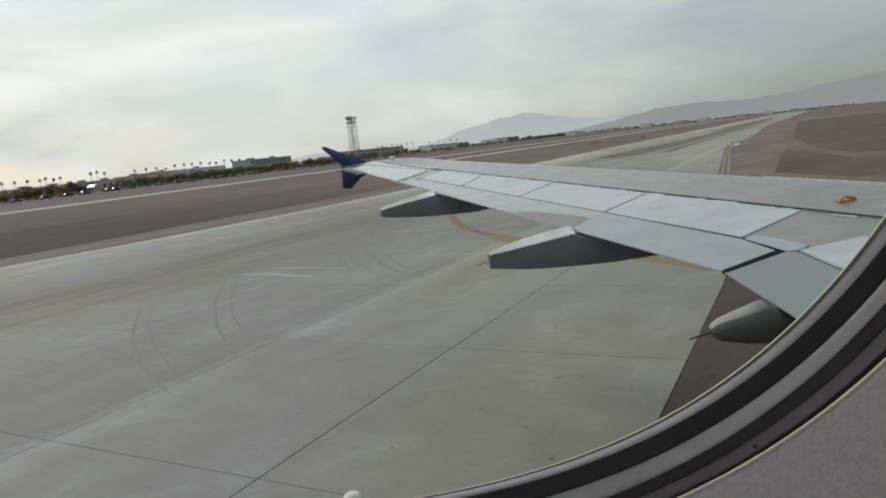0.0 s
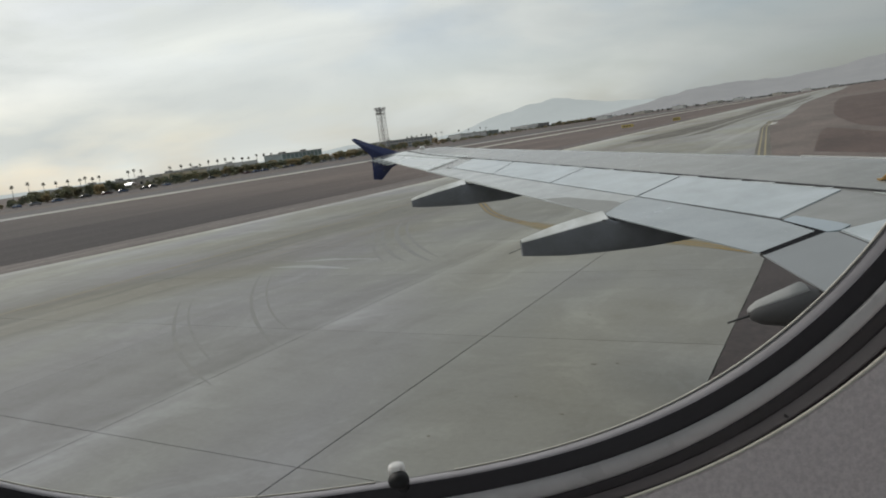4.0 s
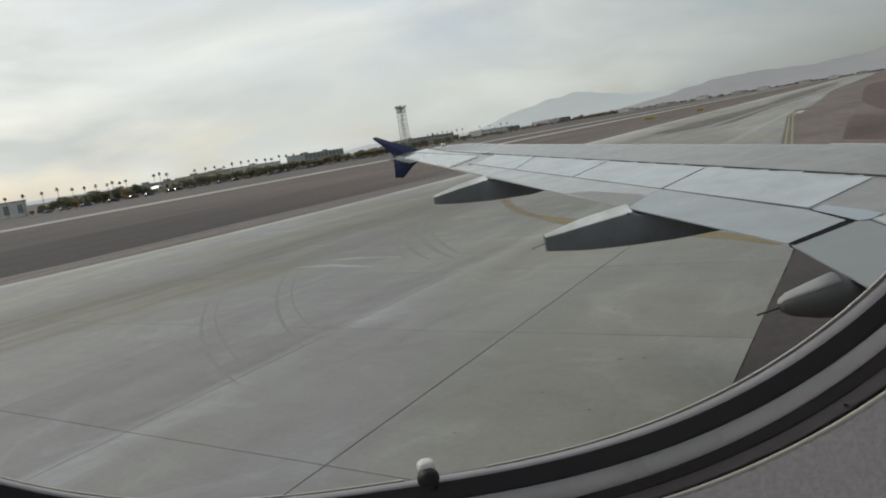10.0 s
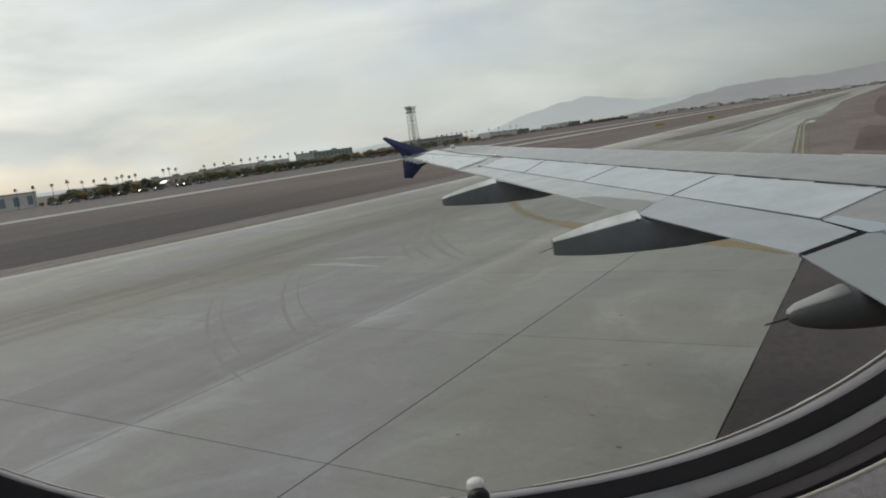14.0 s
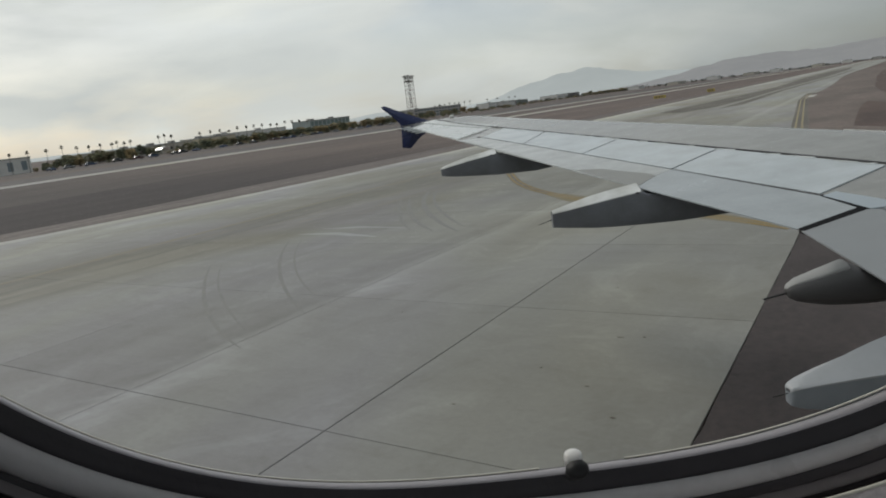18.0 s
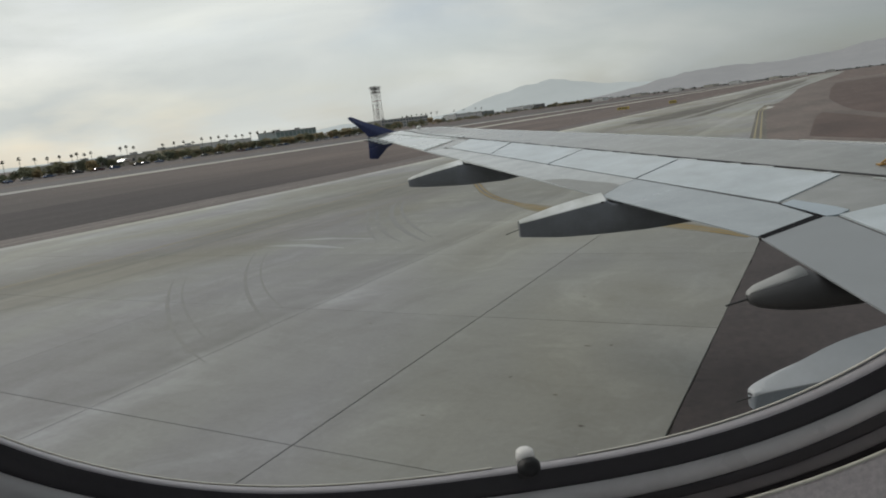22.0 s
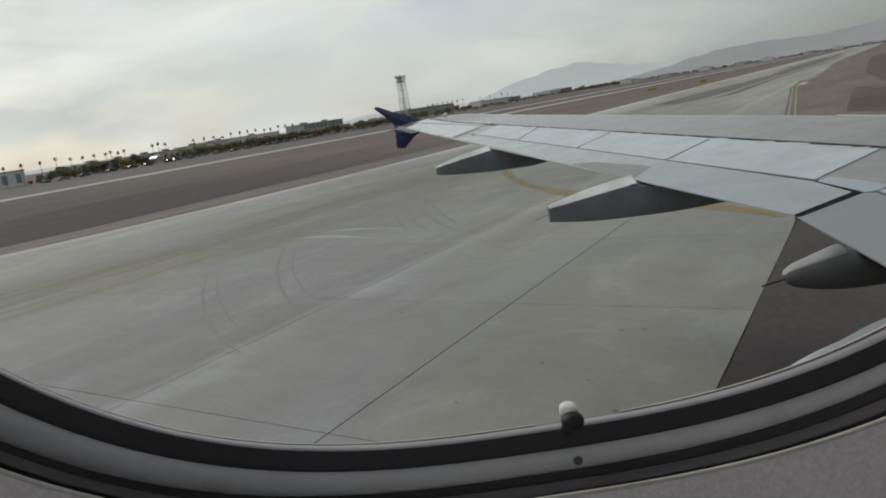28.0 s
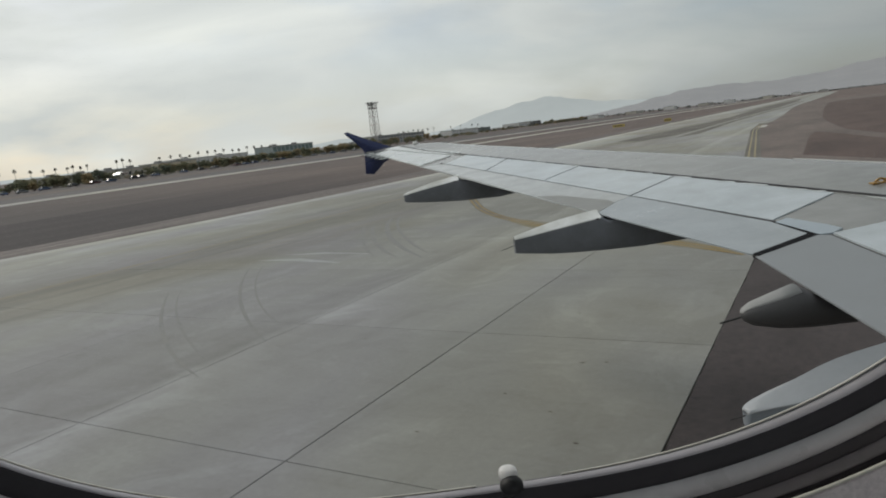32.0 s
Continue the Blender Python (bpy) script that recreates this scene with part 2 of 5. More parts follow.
def dirt_material():
    n = Nodes("desert_dirt")
    sep = n.node("SeparateXYZ")
    n.link(n.place(True), sep.inputs[0])
    wob = n.node("Math")
    wob.operation = "MULTIPLY_ADD"
    n.link(n.noise(n.place(True, (0.05, 0.02, 1)), 1.0, 4.0), wob.inputs[0])
    wob.inputs[1].default_value = 5.0
    n.link(sep.outputs["X"], wob.inputs[2])
    mp = n.node("MapRange")
    n.link(wob.outputs[0], mp.inputs["Value"])
    mp.inputs["From Min"].default_value, mp.inputs["From Max"].default_value = -160.0, 40.0
    # graded gravel: darker crushed stone along the taxiway, paler soil beyond
    pale = n.ramp(mp.outputs[0], (0.20, (0.130, 0.102, 0.092)), (0.44, (0.145, 0.111, 0.099)), (0.60, (0.165, 0.125, 0.110)))
    dark = n.ramp(mp.outputs[0], (0.4165, (0.074, 0.061, 0.060)), (0.4245, (0.039, 0.0305, 0.0325)), (0.60, (0.045, 0.0355, 0.037)), (0.8, (0.105, 0.091, 0.085)))
    # the crushed stone thins out further along the field
    along = n.node("MapRange")
    n.link(sep.outputs["Y"], along.inputs["Value"])
    along.inputs["From Min"].default_value, along.inputs["From Max"].default_value = 45.0, 105.0
    c = n.mix("MIX", along.outputs[0], dark, pale)
    patch = n.noise(n.place(True, (0.06, 0.018, 1)), 1.0, 5.0, 0.6, 0.4)
    fine = n.noise(n.place(True), 2.5, 5.0)
    c = n.mix("MULTIPLY", 1.0, c, n.ramp(patch, (0.33, grey(0.80)), (0.67, grey(1.18))))
    c = n.mix("MULTIPLY", 0.8, c, n.ramp(fine, (0.3, grey(0.78)), (0.7, grey(1.15))))
    graded = n.noise(n.place(True, (0.45, 0.02, 1)), 1.0, 5.0, 0.65, 0.6)
    c = n.mix("MULTIPLY", 1.0, c, n.ramp(graded, (0.36, (0.78, 0.76, 0.77)), (0.5, grey(1.0)), (0.66, (1.20, 1.16, 1.14))))
    n.bump(fine, 0.5, 0.05)
    return n.done(c, 0.95)


def asphalt_material(name, base, scale=0.6, fine=2.2, swept=0.0):
    n = Nodes(name)
    p = n.place(True)
    a, b = n.noise(n.place(True, (0.8, 0.35, 1)), scale, 6.0, 0.65, 0.4), n.noise(p, fine, 6.0, 0.7, 0.6)
    c = n.mix("MULTIPLY", 1.0, base, n.ramp(a, (0.33, grey(0.74)), (0.67, grey(1.25))))
    c = n.mix("MULTIPLY", 0.9, c, n.ramp(b, (0.3, (0.60, 0.60, 0.64)), (0.5, grey(1.0)), (0.7, (1.38, 1.30, 1.24))))
    if swept:
        lines = n.noise(n.place(True, (1.1, 0.02, 1)), 1.0, 5.0, 0.65, 0.5)
        c = n.mix("MULTIPLY", swept, c, n.ramp(lines, (0.38, (0.66, 0.64, 0.66)), (0.5, grey(1.0)), (0.62, (1.22, 1.24, 1.26))))
    return n.done(c, 0.88)


def line_paint(name, base, wear=0.5):
    n = Nodes(name)
    p = n.place(True)
    a, b = n.noise(p, 1.1, 6.0, 0.65), n.noise(p, 14.0, 4.0)
    c = n.mix("MULTIPLY", 1.0, base, n.ramp(b, (0.3, grey(0.7)), (0.7, grey(1.1))))
    c = n.mix("MIX", n.ramp(a, (0.42, grey(0.0)), (0.75, grey(wear))), c, (0.24, 0.235, 0.215))
    return n.done(c, 0.8)


def leaf_material(name, base):
    n = Nodes(name)
    info = n.node("NewGeometry")
    c = n.mix("MULTIPLY", 1.0, base, n.ramp(info.outputs["Random Per Island"], (0.0, grey(0.55)), (1.0, grey(1.5))))
    obj = n.node("ObjectInfo")
    c = n.mix("MULTIPLY", 1.0, c, n.ramp(obj.outputs["Random"], (0.0, (0.8, 0.85, 0.85)), (1.0, (1.25, 1.12, 0.9))))
    out = n.done(c, 0.75)
    thin, mixer = n.node("BsdfTranslucent"), n.node("MixShader", Fac=0.45)
    n.link(c, thin.inputs["Color"])
    n.link(n.b.outputs[0], mixer.inputs[1])
    n.link(thin.outputs[0], mixer.inputs[2])
    n.link(mixer.outputs[0], n.t.nodes["Material Output"].inputs["Surface"])
    return out


def skin_material(name, base, rough, metal=0.0, vary=0.1):
    """Aircraft skin: paint or bare metal, dirt streaked along the airflow, fine mottling."""
    n = Nodes(name)
    streak = n.noise(n.place(scale=(0.9, 4.0, 1.0)), 1.6, 5.0, 0.55, 0.6)
    blot = n.noise(n.place(), 2.1, 5.0, 0.6)
    fine = n.noise(n.place(), 38.0, 3.0)
    c = n.mix("MULTIPLY", 1.0, base, n.ramp(streak, (0.30, grey(1 - vary * 0.3)), (0.70, grey(1 + vary * 0.15))))
    c = n.mix("MULTIPLY", 1.0, c, n.ramp(blot, (0.32, (1 - vary, 1 - vary, 1 - vary * 1.1)), (0.68, grey(1.03))))
    c = n.mix("MULTIPLY", 0.35, c, n.ramp(fine, (0.35, grey(0.92)), (0.65, grey(1.03))))
    n.bump(blot, 0.02, 0.01)
    return n.done(c, n.ramp(blot, (0.3, grey(max(rough - 0.05, 0.05))), (0.7, grey(rough + 0.08))), metal)


M_SLAB = concrete_material("concrete_slab", (0.250, 0.247, 0.241), True)
M_CONC_FAR = concrete_material("concrete_distant", (0.238, 0.240, 0.240), False, 1.0, 0.0)
M_CONC = concrete_material("concrete_far", (0.250, 0.247, 0.241))
M_PALE = concrete_material("concrete_pale", (0.33, 0.325, 0.31))
M_DULL = concrete_material("concrete_dull", (0.25, 0.243, 0.235), False, 0.0)
M_STRIP = concrete_material("concrete_edge_strip", (0.31, 0.302, 0.295), False, 0.0)
M_LANE = asphalt_material("worn_lane_concrete", (0.150, 0.138, 0.119), 0.2)
M_DIRT = dirt_material()
M_ASPH = asphalt_material("asphalt_shoulder", (0.056, 0.0455, 0.0455), 0.6, 7.0)
M_ISLAND = asphalt_material("brown_gravel", (0.104, 0.070, 0.060), 0.25)
M_ASPH_FAR = asphalt_material("asphalt_weathered", (0.166, 0.133, 0.118), 0.2)
M_SHOULDER = asphalt_material("asphalt_swept", (0.148, 0.126, 0.117), 0.2, 2.2, 1.0)
M_RUNWAY = asphalt_material("asphalt_runway", (0.102, 0.094, 0.094), 0.1)
M_JOINT = asphalt_material("joint_sealant", (0.155, 0.151, 0.143))
M_YELLOW = line_paint("yellow_line_paint", (0.30, 0.205, 0.065), 0.5)
M_YELLOW_FRESH = line_paint("fresh_yellow_line_paint", (0.36, 0.225, 0.05), 0.35)
M_OCHRE = line_paint("ochre_paint_worn", (0.225, 0.185, 0.105), 0.85)
M_YELLOW_FAINT = line_paint("worn_yellow_paint", (0.25, 0.225, 0.165), 0.95)
M_YELLOW_PALE = line_paint("pale_yellow_line_paint", (0.36, 0.30, 0.17), 0.6)
M_BLACK_LINE = line_paint("black_border_paint", (0.125, 0.115, 0.100), 0.7)
M_GRIT = asphalt_material("grit_brown", (0.165, 0.145, 0.12))
M_RUBBER = line_paint("tyre_rubber_on_concrete", (0.230, 0.230, 0.226), 0.97)
M_STREAK = concrete_material("concrete_scoured", (0.345, 0.349, 0.353))
M_WHITE_LINE = line_paint("white_line_paint", (0.62, 0.6, 0.56), 0.6)
M_SKIN = skin_material("wing_skin_grey", (0.30, 0.297, 0.286), 0.17, 0.12, 0.25)
M_SKIN_LIGHT = skin_material("wing_skin_light", (0.49, 0.505, 0.51), 0.18, 0.0, 0.28)
M_PANEL = skin_material("spoiler_paint", (0.525, 0.57, 0.605), 0.15, 0.0, 0.2)
M_FLAP = skin_material("flap_paint", (0.375, 0.405, 0.43), 0.2, 0.0, 0.15)
M_FLAP_IN = skin_material("inboard_flap_paint", (0.265, 0.278, 0.292), 0.4, 0.0, 0.1)
M_SEALANT = skin_material("pale_sealant", (0.62, 0.645, 0.66), 0.5, 0.0, 0.3)
M_PATCH_GREY = skin_material("flap_patch_grey", (0.325, 0.328, 0.322), 0.65, 0.0, 0.12)
# shade under the wing is put into this darker side grey
M_FAIR = skin_material("fairing_side_shaded_grey", (0.195, 0.205, 0.228), 0.42, 0.0, 0.35)
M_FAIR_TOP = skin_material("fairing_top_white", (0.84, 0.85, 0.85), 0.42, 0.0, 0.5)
# lit top and shaded body of the round fairing, as two greys
M_FAIR_ROUND_LIT = skin_material("fairing_round_lit_top", (0.33, 0.328, 0.325), 0.58, 0.0, 0.14)
M_FAIR_ROUND_SHADE = skin_material("fairing_round_shaded", (0.075, 0.072, 0.075), 0.5, 0.0, 0.2)
# whiter than the spoilers: the sky's sheen at the tip is put in
M_TIP = skin_material("aileron_paint_with_sheen", (0.66, 0.69, 0.70), 0.28, 0.0, 0.12)
M_CORNER = skin_material("corner_plate_paint", (0.37, 0.425, 0.475), 0.3, 0.0, 0.1)
# shaded side and lit top of one blue-grey, as two paints
M_FAIR_BLUE_SHADE = skin_material("fairing_side_blue_shaded", (0.225, 0.245, 0.275), 0.4, 0.0, 0.14)
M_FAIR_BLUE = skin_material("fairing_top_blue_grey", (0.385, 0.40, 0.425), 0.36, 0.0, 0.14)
M_HINGE = painted("hinge_seam_grey", (0.075, 0.075, 0.078), 0.8)
M_SEAM = painted("panel_gap_dark", (0.014, 0.014, 0.016), 0.9)
M_SEAM.node_tree.nodes["Principled BSDF"].inputs["Specular IOR Level"].default_value = 0.1
M_LIP = skin_material("slat_highlight_pale", (0.72, 0.72, 0.72), 0.3, 0.2, 0.06)
M_NAVY = painted("navy_fence_paint", (0.022, 0.034, 0.115), 0.32, 0.0, 3.0, 0.2)
M_ORANGE = painted("orange_fitting_paint", (0.40, 0.23, 0.06), 0.45, 0.0, 40.0, 0.3)
M_STUD_WHITE = painted("stud_cap_white", (0.90, 0.89, 0.87), 0.2, 0.0, 300.0, 0.04)
M_STUD_WHITE.node_tree.nodes["Principled BSDF"].inputs["Subsurface Weight"].default_value = 0.8
M_STUD_BLACK = painted("stud_black", (0.012, 0.012, 0.014), 0.6, 0.0, 40.0, 0.15)
M_HOLE = painted("bleed_hole_grey", (0.10, 0.10, 0.11), 0.7, 0.0, 40.0, 0.15)
M_STUD_WHITE.node_tree.nodes["Principled BSDF"].inputs["Subsurface Radius"].default_value = (1, 1, 1)
M_STUD_WHITE.node_tree.nodes["Principled BSDF"].inputs["Subsurface Scale"].default_value = 0.004
M_BLACK_ROD = painted("black_rod", (0.03, 0.03, 0.03), 0.5)

# ---------------------------------------------------------------- builders


def thing(name, label, category, m=None, group="", kind=""):
    ob = new(name)
    ob.matrix_world = m if m is not None else Matrix()
    return tagged(ob, label, category, group, kind)


def mesh_of(bm, name, material, smooth=False):
    me = bpy.data.meshes.new(name)
    bmesh.ops.recalc_face_normals(bm, faces=bm.faces)
    if smooth == "edges":
        for e_ in bm.edges:
            e_.smooth = e_.calc_face_angle(0.0) < 0.55
    bm.to_mesh(me)
    bm.free()
    if smooth:
        for p in me.polygons:
            p.use_smooth = True
    me.materials.append(material)
    return me


def part(name, bm, material, parent, label="", smooth=False, m=None):
    ob = new(name, mesh_of(bm, name, material, smooth) if isinstance(bm, bmesh.types.BMesh) else bm)
    ob.parent = parent
    if m is not None:
        ob.matrix_basis = m
    return tagged(ob, label)


def solid(name, bm, material, label, category="", m=None, kind="", smooth=False, group=""):
    ob = new(name, mesh_of(bm, name, material, smooth))
    if m is not None:
        ob.matrix_world = m
    return tagged(ob, label, category, group, kind)


def box(bm, x0, y0, z0, x1, y1, z1, m=None):
    vs = [bm.verts.new(Vector(p) if m is None else m @ Vector(p)) for p in
          ((x0, y0, z0), (x1, y0, z0), (x1, y1, z0), (x0, y1, z0), (x0, y0, z1), (x1, y0, z1), (x1, y1, z1), (x0, y1, z1))]
    for f in ((3, 2, 1, 0), (4, 5, 6, 7), (0, 1, 5, 4), (1, 2, 6, 5), (2, 3, 7, 6), (3, 0, 4, 7)):
        bm.faces.new([vs[i] for i in f])
    return bm


def soft_box(x0, y0, z0, x1, y1, z1, r=0.01, seg=2):
    bm = box(bmesh.new(), x0, y0, z0, x1, y1, z1)
    bmesh.ops.bevel(bm, geom=bm.edges[:], offset=r, segments=seg, affect="EDGES", profile=0.5)
    return bm


def tube(bm, a, b, r0, r1=None, n=8):
    """A tapered rod from a to b."""
    a, b = Vector(a), Vector(b)
    r1 = r0 if r1 is None else r1
    q = (b - a).to_track_quat("Z", "Y")
    rings = []
    for p, r in ((a, r0), (b, r1)):
        rings.append([bm.verts.new(p + q @ Vector((r * math.cos(2 * math.pi * i / n), r * math.sin(2 * math.pi * i / n), 0))) for i in range(n)])
    for i in range(n):
        bm.faces.new((rings[0][i], rings[0][(i + 1) % n], rings[1][(i + 1) % n], rings[1][i]))
    bm.faces.new(rings[0][::-1])
    bm.faces.new(rings[1])
    return bm


def loft(bm, sections, caps=True, closed=True):
    rings = [[bm.verts.new(p) for p in s] for s in sections]
    n = len(rings[0])
    for a, b in zip(rings, rings[1:]):
        for i in range(n if closed else n - 1):
            bm.faces.new((a[i], a[(i + 1) % n], b[(i + 1) % n], b[i]))
    if caps and closed:
        bm.faces.new(rings[0][::-1])
        bm.faces.new(rings[-1])
    return bm


def sheet(points, z0, z1):
    """A flat plate with the outline points (x, y), from z0 up to z1."""
    bm = bmesh.new()
    top = [bm.verts.new((x, y, z1)) for x, y in points]
    low = [bm.verts.new((x, y, z0)) for x, y in points]
    bm.faces.new(top)
    bm.faces.new(low[::-1])
    for i in range(len(points)):
        j = (i + 1) % len(points)
        bm.faces.new((top[i], low[i], low[j], top[j]))
    return bm


def ribbon(path, width, z0, z1, taper=False):
    """A painted strip along a path of (x, y)."""
    pts = [Vector(p) for p in path]
    left, right = [], []
    for i, p in enumerate(pts):
        d = (pts[min(i + 1, len(pts) - 1)] - pts[max(i - 1, 0)]).normalized()
        f = i / (len(pts) - 1)
        n_ = Vector((-d.y, d.x)) * width / 2 * (1.0 if not taper else 0.15 + 0.85 * math.sin(math.pi * f) ** 0.6)
        left.append(p + n_)
        right.append(p - n_)
    bm = bmesh.new()
    rows = [[bm.verts.new((*a, z0)), bm.verts.new((*a, z1)), bm.verts.new((*b, z1)), bm.verts.new((*b, z0))] for a, b in zip(left, right)]
    for a, b in zip(rows, rows[1:]):
        for i in range(3):
            bm.faces.new((a[i], a[i + 1], b[i + 1], b[i]))
    bm.faces.new(rows[0][::-1])
    bm.faces.new(rows[-1])
    return bm


def bez(p0, p1, p2, p3, n=24):
    out = []
    for i in range(n + 1):
        t = i / n
        out.append(tuple((1 - t) ** 3 * a + 3 * t * (1 - t) ** 2 * b + 3 * t * t * (1 - t) * c + t ** 3 * d for a, b, c, d in zip(p0, p1, p2, p3)))
    return out


def bend(p, q, r, e):
    """A smooth curve from p to e that passes q and r."""
    b = [(-5 * i + 18 * j - 9 * k + 2 * l) / 6 for i, j, k, l in zip(p, q, r, e)]
    c = [(2 * i - 9 * j + 18 * k - 5 * l) / 6 for i, j, k, l in zip(p, q, r, e)]
    return bez(p, b, c, e)


# ---------------------------------------------------------------- ground (x across the taxiway, y along it)
bm = bmesh.new()
R = 4700.0
rim_ = [bm.verts.new((R * math.cos(i * math.pi / 32), R * math.sin(i * math.pi / 32), -0.06)) for i in range(64)]
bm.faces.new(rim_)
solid("ground", bm, M_DIRT, "flat brown desert dirt and gravel between the pavements", "ground", G, "structure")

# base under the slabs, showing dark in the joints
U0, SW, SL = 0.55, 4.95, 6.15         # first cross joint, slab width, slab length
solid("taxiway_base", sheet([(-39.8, -80), (-2.1, -80), (-2.1, 24), (-5.55, 62), (-9.35, 105), (-10.55, 130), (-11.35, 1500), (-39.8, 1500)], -0.12, -0.022), M_JOINT,
      "dark sealed base showing in the joints of the taxiway", "taxiway", G, "structure")


def right_edge(u):
    """Where the concrete ends towards the aircraft."""
    stations = ((-100, -2.05), (24, -2.05), (62, -5.5), (105, -9.3), (130, -10.5), (2000, -11.5))
    for (a, p), (b, q) in zip(stations, stations[1:]):
        if u <= b:
            return p + (q - p) * max(0.0, u - a) / (b - a)


solid("taxiway_far_pavement", sheet([(-39.8, 98.95), (right_edge(98.95), 98.95), (-9.3, 105), (-10.5, 125), (-9.9, 136), (-10.2, 168), (-12.4, 249), (-11.8, 343), (-9.5, 430), (-5, 700), (2, 1500), (-39.8, 1500)], -0.03, 0.0), M_CONC_FAR,
      "light grey concrete taxiway running into the distance", "taxiway", G, "structure")
solid("taxiway_near_pavement", sheet([(-39.8, -80), (40, -80), (40, 0.4), (-39.8, 0.4)], -0.03, 0.0), M_CONC,
      "light grey concrete under the parked aircraft", "taxiway", G, "structure")
solid("connector_pavement", sheet([(-2.0, 0.4), (40, 0.4), (40, 4.3), (-1.97, 4.3)], -0.035, -0.004), M_CONC,
      "grey concrete connector beside the asphalt shoulder", "taxiway", G, "structure")
solid("shoulder_island", sheet([(-2.06, 24), (60, 24), (60, 445), (5, 380), (-7, 372), (-13, 345), (-13.5, 249), (-11.5, 168), (-11, 130), (-9.3, 105), (-5.5, 62)], -0.05, -0.012), M_ASPH_FAR,
      "brown weathered asphalt island beside the taxiway", "shoulder", G, "structure")
for nm, pts in (("dirt_patch", [(-2.1, 87.6), (-2.5, 80), (-2.4, 70), (-2.2, 56), (2.5, 48.8), (60, 48.8), (60, 66), (3.4, 67), (0.4, 79)]),
                ("dirt_patch", [(3.9, 73), (60, 72), (60, 350), (12, 296), (0.9, 292), (-2.5, 271), (-2.9, 196), (-2.5, 160), (-2.2, 132), (-1.2, 112), (0.0, 96), (0.9, 86.5)])):
    solid(nm, sheet(pts, -0.03, -0.004), M_ISLAND, "darker brown patch of ground on the island", "ground", G, "structure")
solid("shoulder_far", sheet([(-60, -20), (-53, -20), (-39.5, 0), (-39.5, 1500), (-46.0, 1500), (-46.0, 60), (-47.5, 40), (-47.6, 26), (-49.5, 16), (-54, 2)], -0.05, -0.012), M_SHOULDER,
      "weathered brown asphalt shoulder along the far edge of the taxiway", "shoulder", G, "structure")
# the far edge flares out behind the aircraft
FLARE = [(-54, -20), (-48, 5), (-44.6, 14), (-42.7, 20.8), (-41.6, 27), (-40.6, 34), (-39.95, 42), (-39.6, 49), (-39.5, 58), (-39.6, 90), (-39.6, 1500)]
solid("taxiway_flare", sheet([(-39.7, -20)] + FLARE[:-2] + [(-39.3, 90)], -0.03, 0.002), M_CONC,
      "light grey concrete flaring out at the edge of the taxiway", "taxiway", G, "structure")
solid("taxiway_edge_band", ribbon([(x + 0.35, y) for x, y in FLARE], 1.5, -0.01, 0.0045), M_PALE,
      "paler concrete band along the taxiway edge", "taxiway", G, "structure")
solid("taxiway_worn_lane", sheet([(-30.5, 110), (-25.2, 103), (-22.2, 112), (-21.2, 135), (-21.0, 170), (-19.6, 215), (-18.4, 270), (-18, 420), (-22, 560), (-26, 420), (-27.6, 310), (-24.9, 200), (-26.3, 160), (-29, 124)], -0.01, 0.004), M_LANE,
      "darker worn lane along the far taxiway", "taxiway", G, "structure")
solid("taxiway_worn_lane", sheet([(-20.5, 104), (-18.2, 110), (-18.4, 130), (-18.6, 160), (-17.2, 215), (-15, 275), (-14.5, 400), (-15.5, 400), (-16.6, 275), (-18.6, 215), (-20.0, 160), (-20.2, 128)], -0.01, 0.004), M_LANE,
      "darker worn lane along the far taxiway", "taxiway", G, "structure")
solid("taxiway_pale_strip", sheet([(-38.5, 142), (-32.8, 134), (-28.4, 168), (-25.6, 197), (-26.6, 242), (-31.5, 250), (-38.5, 240)], -0.01, 0.0045), M_DULL,
      "pale strip of newer concrete along the taxiway", "taxiway", G, "structure")
solid("runway", sheet([(-196, -900), (-154, -900), (-154, 2600), (-196, 2600)], -0.05, -0.02), M_RUNWAY,
      "grey asphalt runway beyond the dirt", "runway", G, "structure")
solid("runway_edge", sheet([(-154, -900), (-141, -900), (-141, 2600), (-154, 2600)], -0.05, -0.012), M_STRIP,
      "pale concrete strip along the runway edge", "runway", G, "structure")
solid("service_road", sheet([(-262, -900), (-240, -900), (-240, 2600), (-262, 2600)], -0.05, -0.012), M_RUNWAY,
      "grey car park and road before the trees", "road", G, "structure")
solid("taxiway_strip", sheet([(-104, 205), (-97, 160), (-97, 1800), (-104, 1800)], -0.05, -0.012), M_PALE,
      "pale strip of another pavement in the dirt", "taxiway", G, "structure")

# painted lines, worn by traffic
lead = bez((-34, 60), (-27, 49.5), (-22.6, 42.6), (-18, 35.1), 20) + bez((-18, 35.1), (-15.4, 31.2), (-13.6, 29.6), (-10.8, 27.3), 16)[1:] + bez((-10.8, 27.3), (-8.4, 25.4), (-6.2, 24.3), (-2.3, 21.1), 10)[1:]
for k, off in enumerate((-0.08, 0.08)):
    solid("taxi_line", ribbon([(x + off * 1.25, y + off * 1.25) for x, y in lead], 0.12, -0.004, 0.006), M_YELLOW,
          "worn yellow lead-off line painted on the concrete", "taxi line", G, "structure")
solid("line_border", ribbon(lead, 0.52, -0.004, 0.0025), M_BLACK_LINE, "dark worn border under the lead-off line", "taxi line", G, "structure")
solid("yellow_patch", ribbon(lead[30:], 1.25, -0.004, 0.0042, True), M_OCHRE, "dull ochre paint spread beside the lead-off line", "taxi line", G, "structure")
